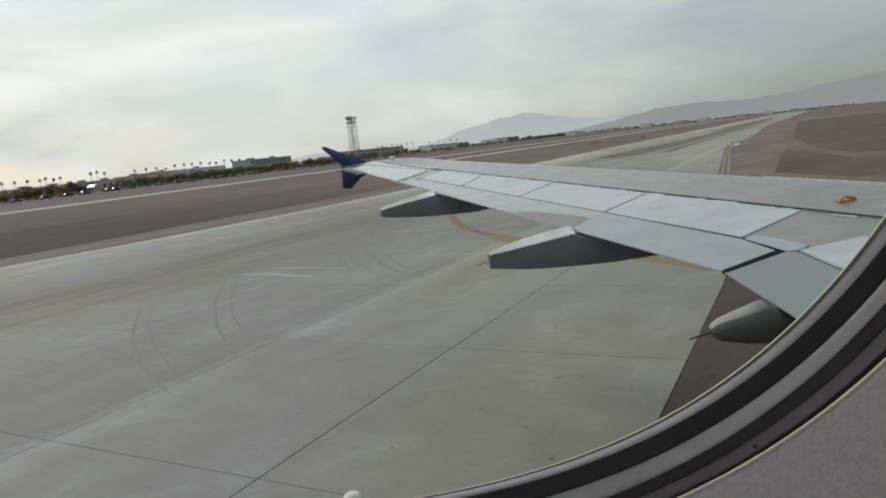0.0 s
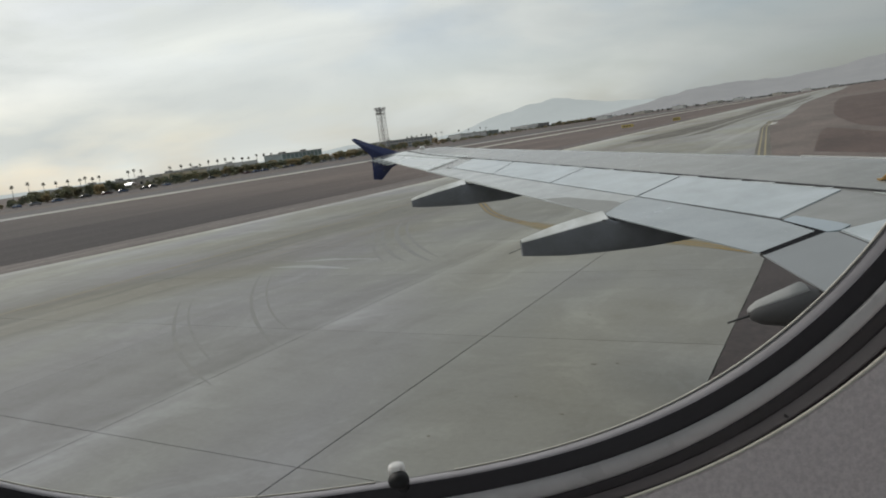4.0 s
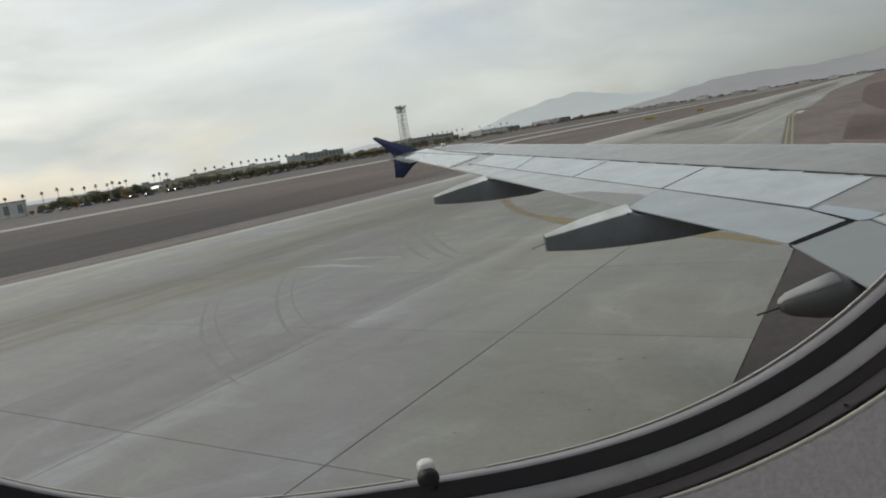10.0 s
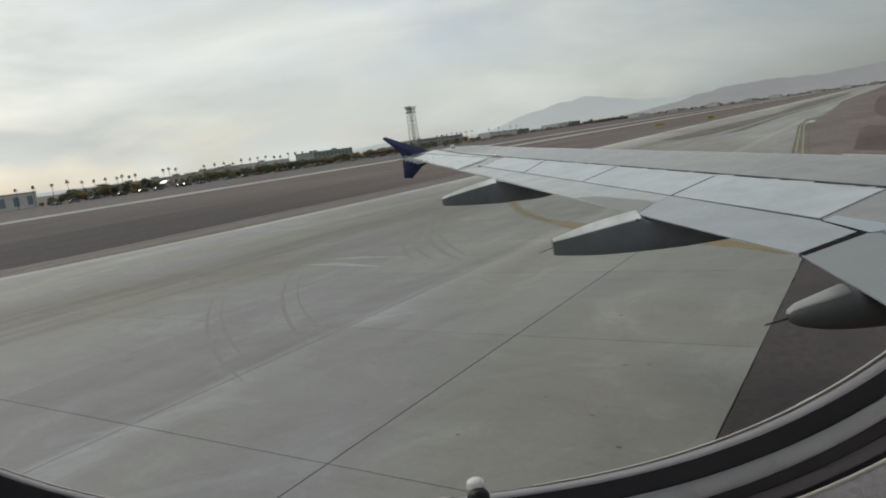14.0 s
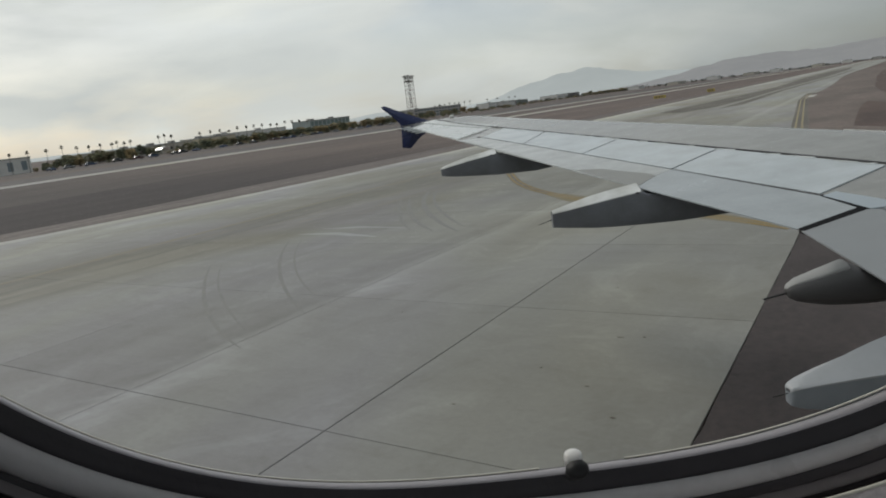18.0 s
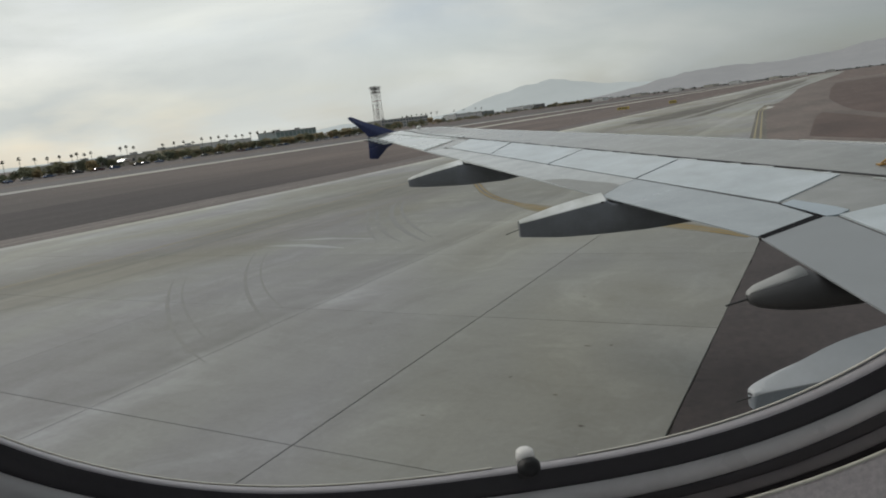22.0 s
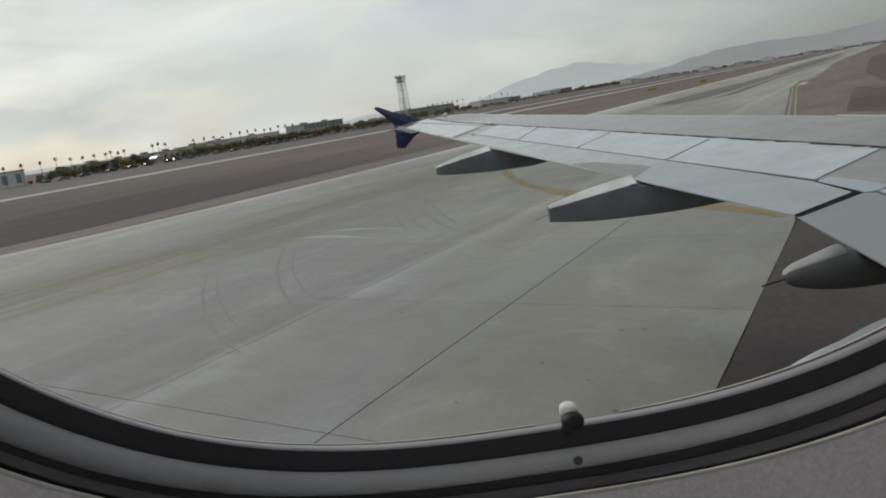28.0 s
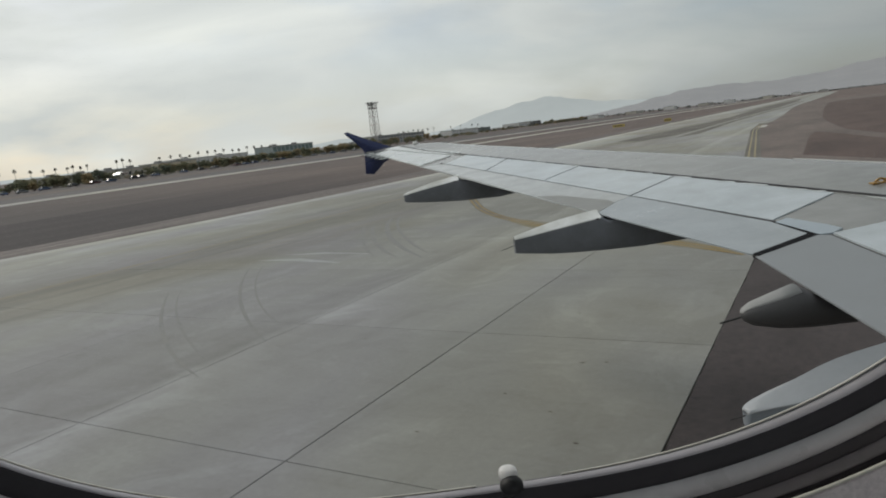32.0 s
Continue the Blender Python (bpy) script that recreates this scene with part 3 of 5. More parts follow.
for k, off in enumerate((-0.22, 0.22)):
    solid("taxi_edge_line", ribbon([(right_edge(u) - 0.65 + off, u) for u in range(30, 127, 4)], 0.15, -0.004, 0.007), M_YELLOW_PALE,
          "yellow double edge line on the concrete", "taxi line", G, "structure")
solid("edge_line_border", ribbon([(right_edge(u) - 0.60, u) for u in range(30, 131, 4)], 1.15, -0.004, 0.0035), M_LANE,
      "brown border under the double edge line", "taxi line", G, "structure")
rag = random.Random(17)
edge_, wander = [], 0.0
for i in range(230):
    u = 4.3 + i * 19.7 / 229
    wander = 0.8 * wander + rag.uniform(-0.011, 0.011) - (0.03 if rag.random() < 0.02 else 0.0)
    edge_.append((-2.028 + 0.0012 * (4.3 - u) + wander, u))
solid("shoulder_near", sheet([(60, 4.3)] + edge_ + [(60, 24)], -0.05, 0.004), M_ASPH, "dark brown asphalt shoulder with a ragged edge against the concrete", "shoulder", G, "structure")
solid("taxi_centre_line", ribbon([(-28.4 + 0.35 * math.sin(u * 0.02), u) for u in range(-60, 420, 12)], 0.34, -0.004, 0.004), M_YELLOW_FAINT,
      "faded yellow centre line of the taxiway", "taxi line", G, "structure")
# the stretch behind the aircraft, where the paint is still fresh: centre line and a line that leaves it
for path in ([(-27.7, u) for u in range(-80, 6, 4)], [(-34.1 + 0.254 * u, u) for u in range(-60, 2, 4)]):
    solid("line_border", ribbon(path, 0.95, -0.004, 0.0052), M_BLACK_LINE, "dark border under a fresh yellow line", "taxi line", G, "structure")
    for off in (-0.14, 0.14):
        solid("taxi_line", ribbon([(x + off, y) for x, y in path], 0.17, -0.004, 0.0075), M_YELLOW_FRESH,
              "bright yellow double line painted on the concrete", "taxi line", G, "structure")
solid("white_mark", sheet([(-10.3, 112), (-9.3, 113), (-9.5, 121), (-10.5, 120)], -0.004, 0.006), M_WHITE_LINE,
      "small white mark at the corner of the island", "mark", G, "structure")
# rubber curves where aircraft have turned off
for a, b, c, d, w in (((-20.5, 15.5), (-17.6, 12.9), (-14.6, 10.7), (-11.6, 9.1), 0.12), ((-20.3, 15.9), (-17.3, 13.2), (-14.6, 11.3), (-12.6, 10.1), 0.075),
                      ((-20.6, 19.6), (-17.9, 16.4), (-14.9, 13.6), (-11.9, 11.4), 0.12), ((-20.2, 19.9), (-17.5, 16.7), (-14.9, 14.3), (-12.8, 12.8), 0.07),
                      ((-22.3, 32.6), (-19.9, 28.4), (-16.7, 24.3), (-13.4, 21.1), 0.26), ((-22.0, 33.0), (-19.3, 28.5), (-16.2, 24.6), (-13.6, 21.9), 0.16),
                      ((-21.6, 29.6), (-19.6, 26.7), (-17.2, 23.7), (-14.6, 21.2), 0.22), ((-22.2, 29.6), (-20.2, 26.7), (-17.9, 23.7), (-15.8, 21.4), 0.15)):
    solid("skid_mark", ribbon(bend(a, b, c, d), w, -0.004, 0.0035, True), M_RUBBER,
          "faint curved rubber skid mark on the concrete", "skid mark", G, "structure", group="skid marks")
# scoured pale streaks across the lane
for path, w in (([(-21.3, 20.7), (-19.2, 20.8), (-16.6, 20.2)], 0.5), ([(-20.8, 21.8), (-18.9, 22.1), (-16.4, 21.9)], 0.42)):
    solid("pale_streak", ribbon(path, w, -0.004, 0.0028, True), M_STREAK,
          "scoured pale streak on the concrete", "stain", G, "structure")

# scraps of grit on the slabs
deb = random.Random(3)
for x, y in ((-3.7, 11.6), (-4.1, 11.5), (-5.2, 14.6), (-9.4, 12.0), (-3.9, 9.3), (-4.9, 9.8), (-3.2, 8.4), (-5.6, 8.1)):
    r = deb.uniform(0.012, 0.026)
    bm = bmesh.new()
    loft(bm, [[(x + 2.4 * r * k * math.cos(a) * deb.uniform(0.6, 1.3), y + r * k * math.sin(a) * deb.uniform(0.6, 1.3), z) for a in [i * math.pi / 4 for i in range(8)]] for z, k in ((-0.002, 1.0), (0.004, 0.9), (0.008, 0.4))])
    solid("grit", bm, M_GRIT, "small dark scrap of grit on the concrete", "debris", G, group="grit on the slabs")

# ---------------------------------------------------------------- wing (x to the nose, y outboard)


def zp(x, y):
    """Height of the wing's upper skin."""
    return 3.274 + 0.07 * (x - 2.432) + 0.1142 * (y - 4.783)


def te(y):
    return 2.432 - 0.328 * (y - 4.783) if y > 4.783 else 2.432 - 0.035 * (4.783 - y)


def crest(y):
    return 4.71 - 0.533 * (y - 6.58) if y < 13.6 else 0.97 - 0.80 * (y - 13.6) - 0.25 * (y - 13.6) ** 2


def spar(y):
    return 3.95 - 0.458 * (y - 5.52)


def hinge(y):
    return 2.95 - 0.392 * (y - 5.41)


def spoiler_front(y):
    return 3.73 - 0.445 * (y - 5.86)


def upper(x, y):
    """The skin with its rounded leading edge."""
    k = 1.0 + max(0.0, y - 6) * 0.14
    s = max(0.0, x - (crest(y) - 0.198 / k))
    # the tip is fuller ahead of the aileron
    f = min(1.0, max(0.0, (x - te(y)) / (crest(y) - te(y))))
    full = 0.055 * math.exp(-((y - 14.15) / 0.55) ** 2) * f * f * (3 - 2 * f)
    return zp(x, y) + full - 0.5 * k * s * s


wing = thing("aircraft_wing", "light grey jet wing with white panels and navy wingtip fence", "wing")


def wing_section(y, thick):
    k = 1.0 + max(0.0, y - 6) * 0.14
    t_, c_ = te(y), crest(y) + 0.75 / k
    xs = [t_ + (c_ - t_) * (1 - (1 - i / 26) ** 1.6) for i in range(27)]
    up = [(x, y, upper(x, y)) for x in xs]
    zn = upper(c_, y)
    low = []
    for i in range(1, 14):
        f = 1 - i / 14
        x = t_ + (c_ - t_) * f
        bulge = thick * math.sin(math.pi * min(1.0, f * 1.02)) ** 0.8
        chord_z = zp(t_, y) + (zn - zp(t_, y)) * f
        low.append((x, y, chord_z - bulge - 0.01))
    low.append((t_, y, zp(t_, y) - 0.004))
    return up + low


bm = bmesh.new()
ys = [-0.35, 0.185, 0.35, 1.5, 2.6, 3.6, 4.3, 4.783, 5.3, 6, 7, 8, 9, 10, 11, 12, 12.8, 13.4, 13.9, 14.3, 14.65, 14.88]
loft(bm, [wing_section(y, 0.30 - 0.016 * y) for y in ys])
part("skin", bm, M_SKIN, wing, "grey wing skin", True)


def plate(corners, lift=0.006, deep=0.01, cut=6):
    """A panel that lies on the wing: corners in (x, y), in order."""
    bm = bmesh.new()
    a, b, c, d = [Vector(p) for p in corners]
    grid = []
    for i in range(cut + 1):
        row = []
        for j in range(3):
            p = a.lerp(b, i / cut).lerp(d.lerp(c, i / cut), j / 2)
            row.append((p.x, p.y))
        grid.append(row)
    tops = [[bm.verts.new((x, y, upper(x, y) + lift)) for x, y in row] for row in grid]
    lows = [[bm.verts.new((x, y, upper(x, y) - deep)) for x, y in row] for row in grid]
    for i in range(cut):
        for j in range(2):
            bm.faces.new((tops[i][j], tops[i + 1][j], tops[i + 1][j + 1], tops[i][j + 1]))
            bm.faces.new((lows[i][j], lows[i][j + 1], lows[i + 1][j + 1], lows[i + 1][j]))
        bm.faces.new((tops[i][0], lows[i][0], lows[i + 1][0], tops[i + 1][0]))
        bm.faces.new((tops[i][2], tops[i + 1][2], lows[i + 1][2], lows[i][2]))
    for row in ((tops[0], lows[0]), (tops[-1], lows[-1])):
        bm.faces.new((row[0][0], row[0][1], row[0][2], row[1][2], row[1][1], row[1][0]))
    return bm


def flat_plate(points, lift=0.008, deep=0.018):
    """A flat panel of any outline on the rear part of the wing."""
    bm = bmesh.new()
    loft(bm, [[(x, y, zp(x, y) - deep) for x, y in points], [(x, y, zp(x, y) + lift) for x, y in points]])
    return bm


# spoilers, with dark gaps between them
FRONT, BACK = (5.86, 7.57, 9.12, 10.72, 11.88), (5.45, 7.09, 8.63, 10.06, 11.35)
for i in range(4):
    f0, f1, b0, b1 = FRONT[i] + 0.012, FRONT[i + 1] - 0.012, BACK[i] + 0.012, BACK[i + 1] - 0.012
    part("spoiler", plate([(hinge(b0) + 0.012, b0), (hinge(b1) + 0.012, b1), (spoiler_front(f1), f1), (spoiler_front(f0), f0)], 0.0095), M_PANEL, wing, "white spoiler panel")
for i in range(1, 4):
    b0, f0 = BACK[i], FRONT[i]
    part("spoiler_gap", plate([(hinge(b0), b0 - 0.012), (hinge(b0), b0 + 0.012), (spoiler_front(f0), f0 + 0.012), (spoiler_front(f0), f0 - 0.012)], 0.004, 0.01, 1), M_SEAM, wing, "dark gap between spoilers")
# outboard flap in two lengths, aileron, tip
part("outboard_flap", flat_plate([(te(4.80) - 0.006, 4.80), (te(6.655) - 0.006, 6.655), (2.09, 6.94), (hinge(7.07) - 0.014, 7.07), (2.912, 5.41), (2.965, 4.978)], 0.008, 0.003), M_FLAP, wing, "pale grey outboard flap")
part("outboard_flap", flat_plate([(te(6.66) - 0.006, 6.66), (te(11.5) - 0.006, 11.5), (hinge(11.3) - 0.014, 11.3), (hinge(7.075) - 0.014, 7.075), (2.09, 6.946)], 0.008, 0.003), M_SKIN_LIGHT, wing, "pale grey outer part of the flap")
part("flap_patch", flat_plate([(te(6.68) + 0.004, 6.68), (te(7.3) + 0.006, 7.3), (te(7.85) + 0.016, 7.85), (1.70, 7.68), (1.84, 7.42), (2.06, 7.08), (2.083, 6.95)], 0.0095, 0.0), M_PATCH_GREY, wing, "darker beige patch on the flap")
part("grime_band", flat_plate([(te(8.6) + 0.004, 8.6), (te(11.3) + 0.004, 11.3), (te(11.3) + 0.03, 11.3), (te(9.6) + 0.035, 9.6)], 0.0088, 0.0), M_PATCH_GREY, wing, "brownish grime along the trailing edge")
part("aileron", plate([(te(11.62) + 0.03, 11.62), (te(14.2) + 0.02, 14.2), (te(14.25) + 0.34, 14.25), (0.78, 12.12)], 0.01), M_TIP, wing, "white aileron")
part("tip_panel", plate([(0.83, 12.2), (-0.38, 14.45), (-0.16, 14.5), (0.98, 12.3)], 0.007), M_TIP, wing, "pale panel ahead of the aileron")
part("aileron_gap", plate([(te(11.53) + 0.01, 11.50), (te(11.62) + 0.01, 11.60), (0.77, 12.10), (0.66, 11.92)], 0.004, 0.01, 1), M_PATCH_GREY, wing, "grey gap strip beside the aileron")
# skin ahead of the spoilers
part("spar_gap", plate([(spar(5.0) - 0.008, 5.0), (spar(14.3) - 0.010, 14.3), (spar(14.3) + 0.016, 14.3), (spar(5.0) + 0.010, 5.0)], 0.0145, 0.01, 40), M_HINGE, wing, "dark seam along the leading edge section")
part("spar_seam", plate([(hinge(5.41) - 0.014, 5.41), (hinge(11.5) - 0.014, 11.5), (hinge(11.5) + 0.006, 11.5), (hinge(5.41) + 0.006, 5.41)], 0.006, 0.01, 12), M_HINGE, wing, "dark hinge seam")
for y0, y1 in ((5.3, 6.6), (7.8, 8.5), (9.5, 10.4), (11.2, 12.2)):
    part("access_panel", plate([(spoiler_front(y0) + 0.03, y0), (spoiler_front(y1) + 0.03, y1), (spar(y1) - 0.05, y1), (spar(y0) - 0.05, y0)], 0.004, 0.01, 4), M_PATCH_GREY, wing, "grey access panel")
# highlight along the slat, put in as a pale strip
part("leading_edge_strip", plate([(crest(4.6) - 0.06, 4.6), (crest(7.4) - 0.03, 7.4), (crest(7.4) + 0.10, 7.4), (crest(4.6) + 0.14, 4.6)], 0.010, 0.004, 24), M_LIP, wing, "pale strip painted as a highlight on the slat")
# uneven sealant left along the front of the spoilers
seal = random.Random(9)
y = 5.4
while y < 13.2:
    L = seal.uniform(0.08, 0.34)
    a, w = seal.uniform(0.01, 0.03), seal.uniform(0.004, 0.03)
    if y + L < 11.8:
        part("sealant_patch", plate([(spoiler_front(y) - a, y), (spoiler_front(y + L) - a, y + L), (spoiler_front(y + L) + w, y + L - 0.03), (spoiler_front(y) + w, y + 0.02)], 0.0128, 0.004, 2), M_SEALANT, wing, "chipped pale sealant")
    y += L + seal.uniform(0.03, 0.4)
# inboard end: corner plate, ground spoiler, inner flap
part("corner_plate", flat_plate([(3.018, 4.925), (2.926, 5.39), (3.05, 5.437), (3.185, 5.104), (3.215, 4.965), (3.105, 4.91)], 0.011, 0.004), M_CORNER, wing, "pale blue corner plate")
part("plate_seam", flat_plate([(2.972, 4.945), (2.910, 5.40), (2.930, 5.414), (3.012, 4.92)], 0.0092, 0.01), M_SEAM, wing, "dark seam under the corner plate")
part("inboard_spoiler", plate([(3.10, 1.2), (3.10, 4.895), (3.64, 4.93), (3.95, 1.2)], 0.014), M_PANEL, wing, "white inboard spoiler")
part("inboard_flap", flat_plate([(te(0.6) - 0.006, 0.6), (te(4.745) - 0.006, 4.745), (2.972, 4.945), (3.035, 4.905), (3.066, 4.87), (3.062, 0.6)], 0.008, 0.003), M_FLAP_IN, wing, "pale grey inboard flap")
part("flap_gap", flat_plate([(te(4.73) + 0.004, 4.735), (te(4.80) + 0.004, 4.80), (2.968, 5.00), (2.985, 4.925)], 0.0095), M_SEAM, wing, "dark gap between the flaps")
part("inboard_seam", flat_plate([(3.062, 0.8), (3.066, 4.87), (3.085, 4.88), (3.085, 0.8)], 0.006), M_HINGE, wing, "dark seam of the inboard flap")


def glide(rows, count):
    """Rows with four more between each pair of the first ones, on a smooth curve."""
    out = []
    for i in range(count - 1):
        p, a, b, q = rows[max(i - 1, 0)], rows[i], rows[i + 1], rows[min(i + 2, count - 1)]
        for k in range(5):
            t = k / 5
            out.append(tuple(0.5 * (2 * a_ + (b_ - p_) * t + (2 * p_ - 5 * a_ + 4 * b_ - q_) * t * t + (3 * a_ - p_ - 3 * b_ + q_) * t ** 3) for p_, a_, b_, q_ in zip(p, a, b, q)))
    return out + list(rows[count - 1:])


def fairing(name, yc, rows, label, round_=0.0, top=M_FAIR_ROUND_LIT, side=M_FAIR, shell=4):
    """Flap track fairing: rows of x, top, bottom, half width and rise of the ridge. Pale on top; the darker paint below
    the chine also carries the shade.
    """
    if not round_:
        rows = glide([r if len(r) == 5 else (*r, 0.05 * r[3]) for r in rows], shell)
        shell = 5 * (shell - 1) + 1
    secs = []
    for x, zt, zb, w, *peak in rows:
        h = zt - zb
        rise = peak[0] if peak else 0.05 * w
        if round_:
            pts = [(w * math.cos(a) * (1.0 if math.sin(a) > 0 else 0.96), (zt + zb) / 2 + h / 2 * math.sin(a)) for a in [math.pi / 2 - k * 2 * math.pi / 16 for k in range(16)]]
        else:
            pts = [(0.0, zt + rise), (0.9 * w, zt), (w, zt - 0.05 * h), (w, zb + 0.22 * h), (0.88 * w, zb + 0.05 * h), (0.5 * w, zb)]
            pts = pts + [(-a, b) for a, b in reversed(pts[1:])]
        secs.append([(x, yc + a, b) for a, b in pts])
    ob = part(name, loft(bmesh.new(), secs), M_FAIR_ROUND_SHADE if round_ else side, wing, label, True if round_ else "edges")
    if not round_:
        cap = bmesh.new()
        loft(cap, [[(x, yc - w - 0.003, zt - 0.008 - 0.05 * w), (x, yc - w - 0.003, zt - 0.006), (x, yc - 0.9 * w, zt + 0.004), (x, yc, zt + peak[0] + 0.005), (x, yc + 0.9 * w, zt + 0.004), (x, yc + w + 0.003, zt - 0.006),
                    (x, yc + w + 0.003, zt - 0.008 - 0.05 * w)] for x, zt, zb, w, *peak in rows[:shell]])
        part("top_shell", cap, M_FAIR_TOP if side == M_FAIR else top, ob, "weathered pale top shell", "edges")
    else:
        # this shell paints the round fairing's lit top as a paler grey
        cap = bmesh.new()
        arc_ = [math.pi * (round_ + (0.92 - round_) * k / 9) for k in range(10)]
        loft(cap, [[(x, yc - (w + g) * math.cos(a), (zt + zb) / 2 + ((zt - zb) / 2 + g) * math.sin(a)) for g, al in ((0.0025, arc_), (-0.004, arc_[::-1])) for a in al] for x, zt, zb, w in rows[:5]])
        part("top_shell", cap, top, ob, "paler grey shell for the lit top", True)
    return ob


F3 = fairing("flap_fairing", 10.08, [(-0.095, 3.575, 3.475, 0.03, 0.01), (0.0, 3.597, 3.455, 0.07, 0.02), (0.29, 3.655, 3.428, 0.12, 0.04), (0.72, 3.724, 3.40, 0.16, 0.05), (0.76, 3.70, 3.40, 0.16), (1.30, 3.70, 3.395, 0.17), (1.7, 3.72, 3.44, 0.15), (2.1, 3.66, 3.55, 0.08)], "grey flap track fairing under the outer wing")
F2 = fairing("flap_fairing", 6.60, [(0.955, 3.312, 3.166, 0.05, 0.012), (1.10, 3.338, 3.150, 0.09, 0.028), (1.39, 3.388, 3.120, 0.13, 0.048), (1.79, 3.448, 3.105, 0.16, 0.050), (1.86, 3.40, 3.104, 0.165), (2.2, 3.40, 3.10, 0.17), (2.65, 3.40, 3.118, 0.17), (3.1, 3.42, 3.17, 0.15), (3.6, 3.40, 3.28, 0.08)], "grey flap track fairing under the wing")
F1 = fairing("flap_fairing", 4.06, [(1.97, 3.090, 3.055, 0.02), (1.985, 3.118, 3.03, 0.05), (2.04, 3.148, 3.0, 0.088), (2.18, 3.190, 2.966, 0.117), (2.315, 3.230, 2.950, 0.13), (2.42, 3.17, 2.946, 0.132), (2.68, 3.13, 2.945, 0.13), (3.1, 3.12, 3.0, 0.11), (3.4, 3.14, 3.08, 0.05)], "rounded flap track fairing, its shade painted dark grey", 0.27)
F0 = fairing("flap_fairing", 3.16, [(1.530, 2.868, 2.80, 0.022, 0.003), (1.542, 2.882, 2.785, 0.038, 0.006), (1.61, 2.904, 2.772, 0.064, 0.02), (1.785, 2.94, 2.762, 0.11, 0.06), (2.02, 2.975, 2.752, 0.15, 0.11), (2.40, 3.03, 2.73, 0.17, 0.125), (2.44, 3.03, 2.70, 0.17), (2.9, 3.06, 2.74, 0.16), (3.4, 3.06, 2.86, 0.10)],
             "pale flap track fairing beside the fuselage", 0.0, M_FAIR_BLUE, M_FAIR_BLUE_SHADE, 6)
# chipped edges of the pale top shells
chip = random.Random(4)
for ob_, yc, a, b in ((F2, 6.60, (0.98, 3.316, 0.055), (1.77, 3.445, 0.158)), (F3, 10.08, (-0.07, 3.58, 0.04), (0.70, 3.72, 0.158))):
    for k in range(9):
        f = (k + chip.uniform(0.1, 0.9)) / 9
        x, z, w = [p + (q - p) * f for p, q in zip(a, b)]
        L = chip.uniform(0.012, 0.04)
        part("paint_chip", soft_box(x - L, yc - w - 0.006, z - 0.020 - chip.uniform(0, 0.006), x + L, yc - w - 0.002, z - 0.006, 0.0015, 1), M_HINGE, ob_, "dark chipped paint")
part("drain_rod", tube(bmesh.new(), (1.83, 4.06, 3.038), (1.99, 4.06, 3.066), 0.006, 0.008), M_BLACK_ROD, F1, "thin black rod")
part("drain_rod", tube(bmesh.new(), (1.455, 3.16, 2.835), (1.55, 3.16, 2.85), 0.003, 0.004), M_BLACK_ROD, F0, "thin black rod")
part("drain_rod", tube(bmesh.new(), (0.82, 6.60, 3.205), (0.97, 6.60, 3.245), 0.003, 0.004), M_HINGE, F2, "thin black rod")

# wingtip fence
FY = 14.9
outline = [(-1.25, 4.636), (-1.175, 4.651), (-0.86, 4.4925), (-0.50, 4.335), (-0.289, 4.245), (-0.20, 4.215), (-0.17, 4.17), (-0.22, 4.08), (-0.32, 4.00), (-0.479, 3.927), (-0.72, 3.703), (-0.90, 3.726),
           (-0.885, 4.0), (-0.872, 4.158), (-0.896, 4.246), (-1.05, 4.42), (-1.22, 4.585)]
bm = bmesh.new()
mid = Vector((-0.55, 4.19))
a_ = [bm.verts.new((x, FY - 0.012, z)) for x, z in outline]
b_ = [bm.verts.new((x, FY + 0.012, z)) for x, z in outline]
ca, cb = bm.verts.new((mid.x, FY - 0.045, mid.y)), bm.verts.new((mid.x, FY + 0.045, mid.y))
for i in range(len(outline)):
    j = (i + 1) % len(outline)
    bm.faces.new((ca, a_[i], a_[j]))
    bm.faces.new((cb, b_[j], b_[i]))
    bm.faces.new((a_[i], b_[i], b_[j], a_[j]))
part("wingtip_fence", bm, M_NAVY, wing, "navy blue wingtip fence", True)
for y in (13.35, 13.62, 13.88, 14.14, 14.38):
    x = te(y)
    wick = part("static_wick", tube(bmesh.new(), (x + 0.06, y, zp(x, y) + 0.004), (x - 0.15, y + 0.02, zp(x, y) - 0.012), 0.022, 0.012, 6), M_TIP, wing, "pale static wick")
    part("wick_tip", tube(bmesh.new(), (x - 0.15, y + 0.02, zp(x, y) - 0.012), (x - 0.24, y + 0.03, zp(x, y) - 0.02), 0.008, 0.004, 6), M_BLACK_ROD, wick, "thin black tip")
# small white lamp housing on the leading edge of the tip
bm = bmesh.new()
loft(bm, [[(0.22 + 0.05 * r * math.cos(k * math.pi / 6), 14.32 + 0.03 * r * math.sin(k * math.pi / 6), upper(0.22, 14.32) + z) for k in range(12)] for z, r in ((-0.02, 1.0), (0.02, 1.0), (0.04, 0.8), (0.05, 0.35))])
part("tip_lamp", bm, M_STUD_WHITE, wing, "small white lamp housing at the wing tip", True)
# orange hold-down fitting on the skin
bm = bmesh.new()
fx, fy = 4.20, 5.93
zf = upper(fx, fy)
box(bm, fx - 0.09, fy - 0.035, zf - 0.005, fx + 0.09, fy + 0.035, zf + 0.008)
loft(bm, [[(fx - 0.06 + 0.12 * t, fy + 0.012 * math.cos(a), zf + 0.006 + 0.032 * math.sin(math.pi * t) + 0.012 * math.sin(a)) for a in [k * math.pi / 3 for k in range(6)]] for t in [i / 10 for i in range(11)]])
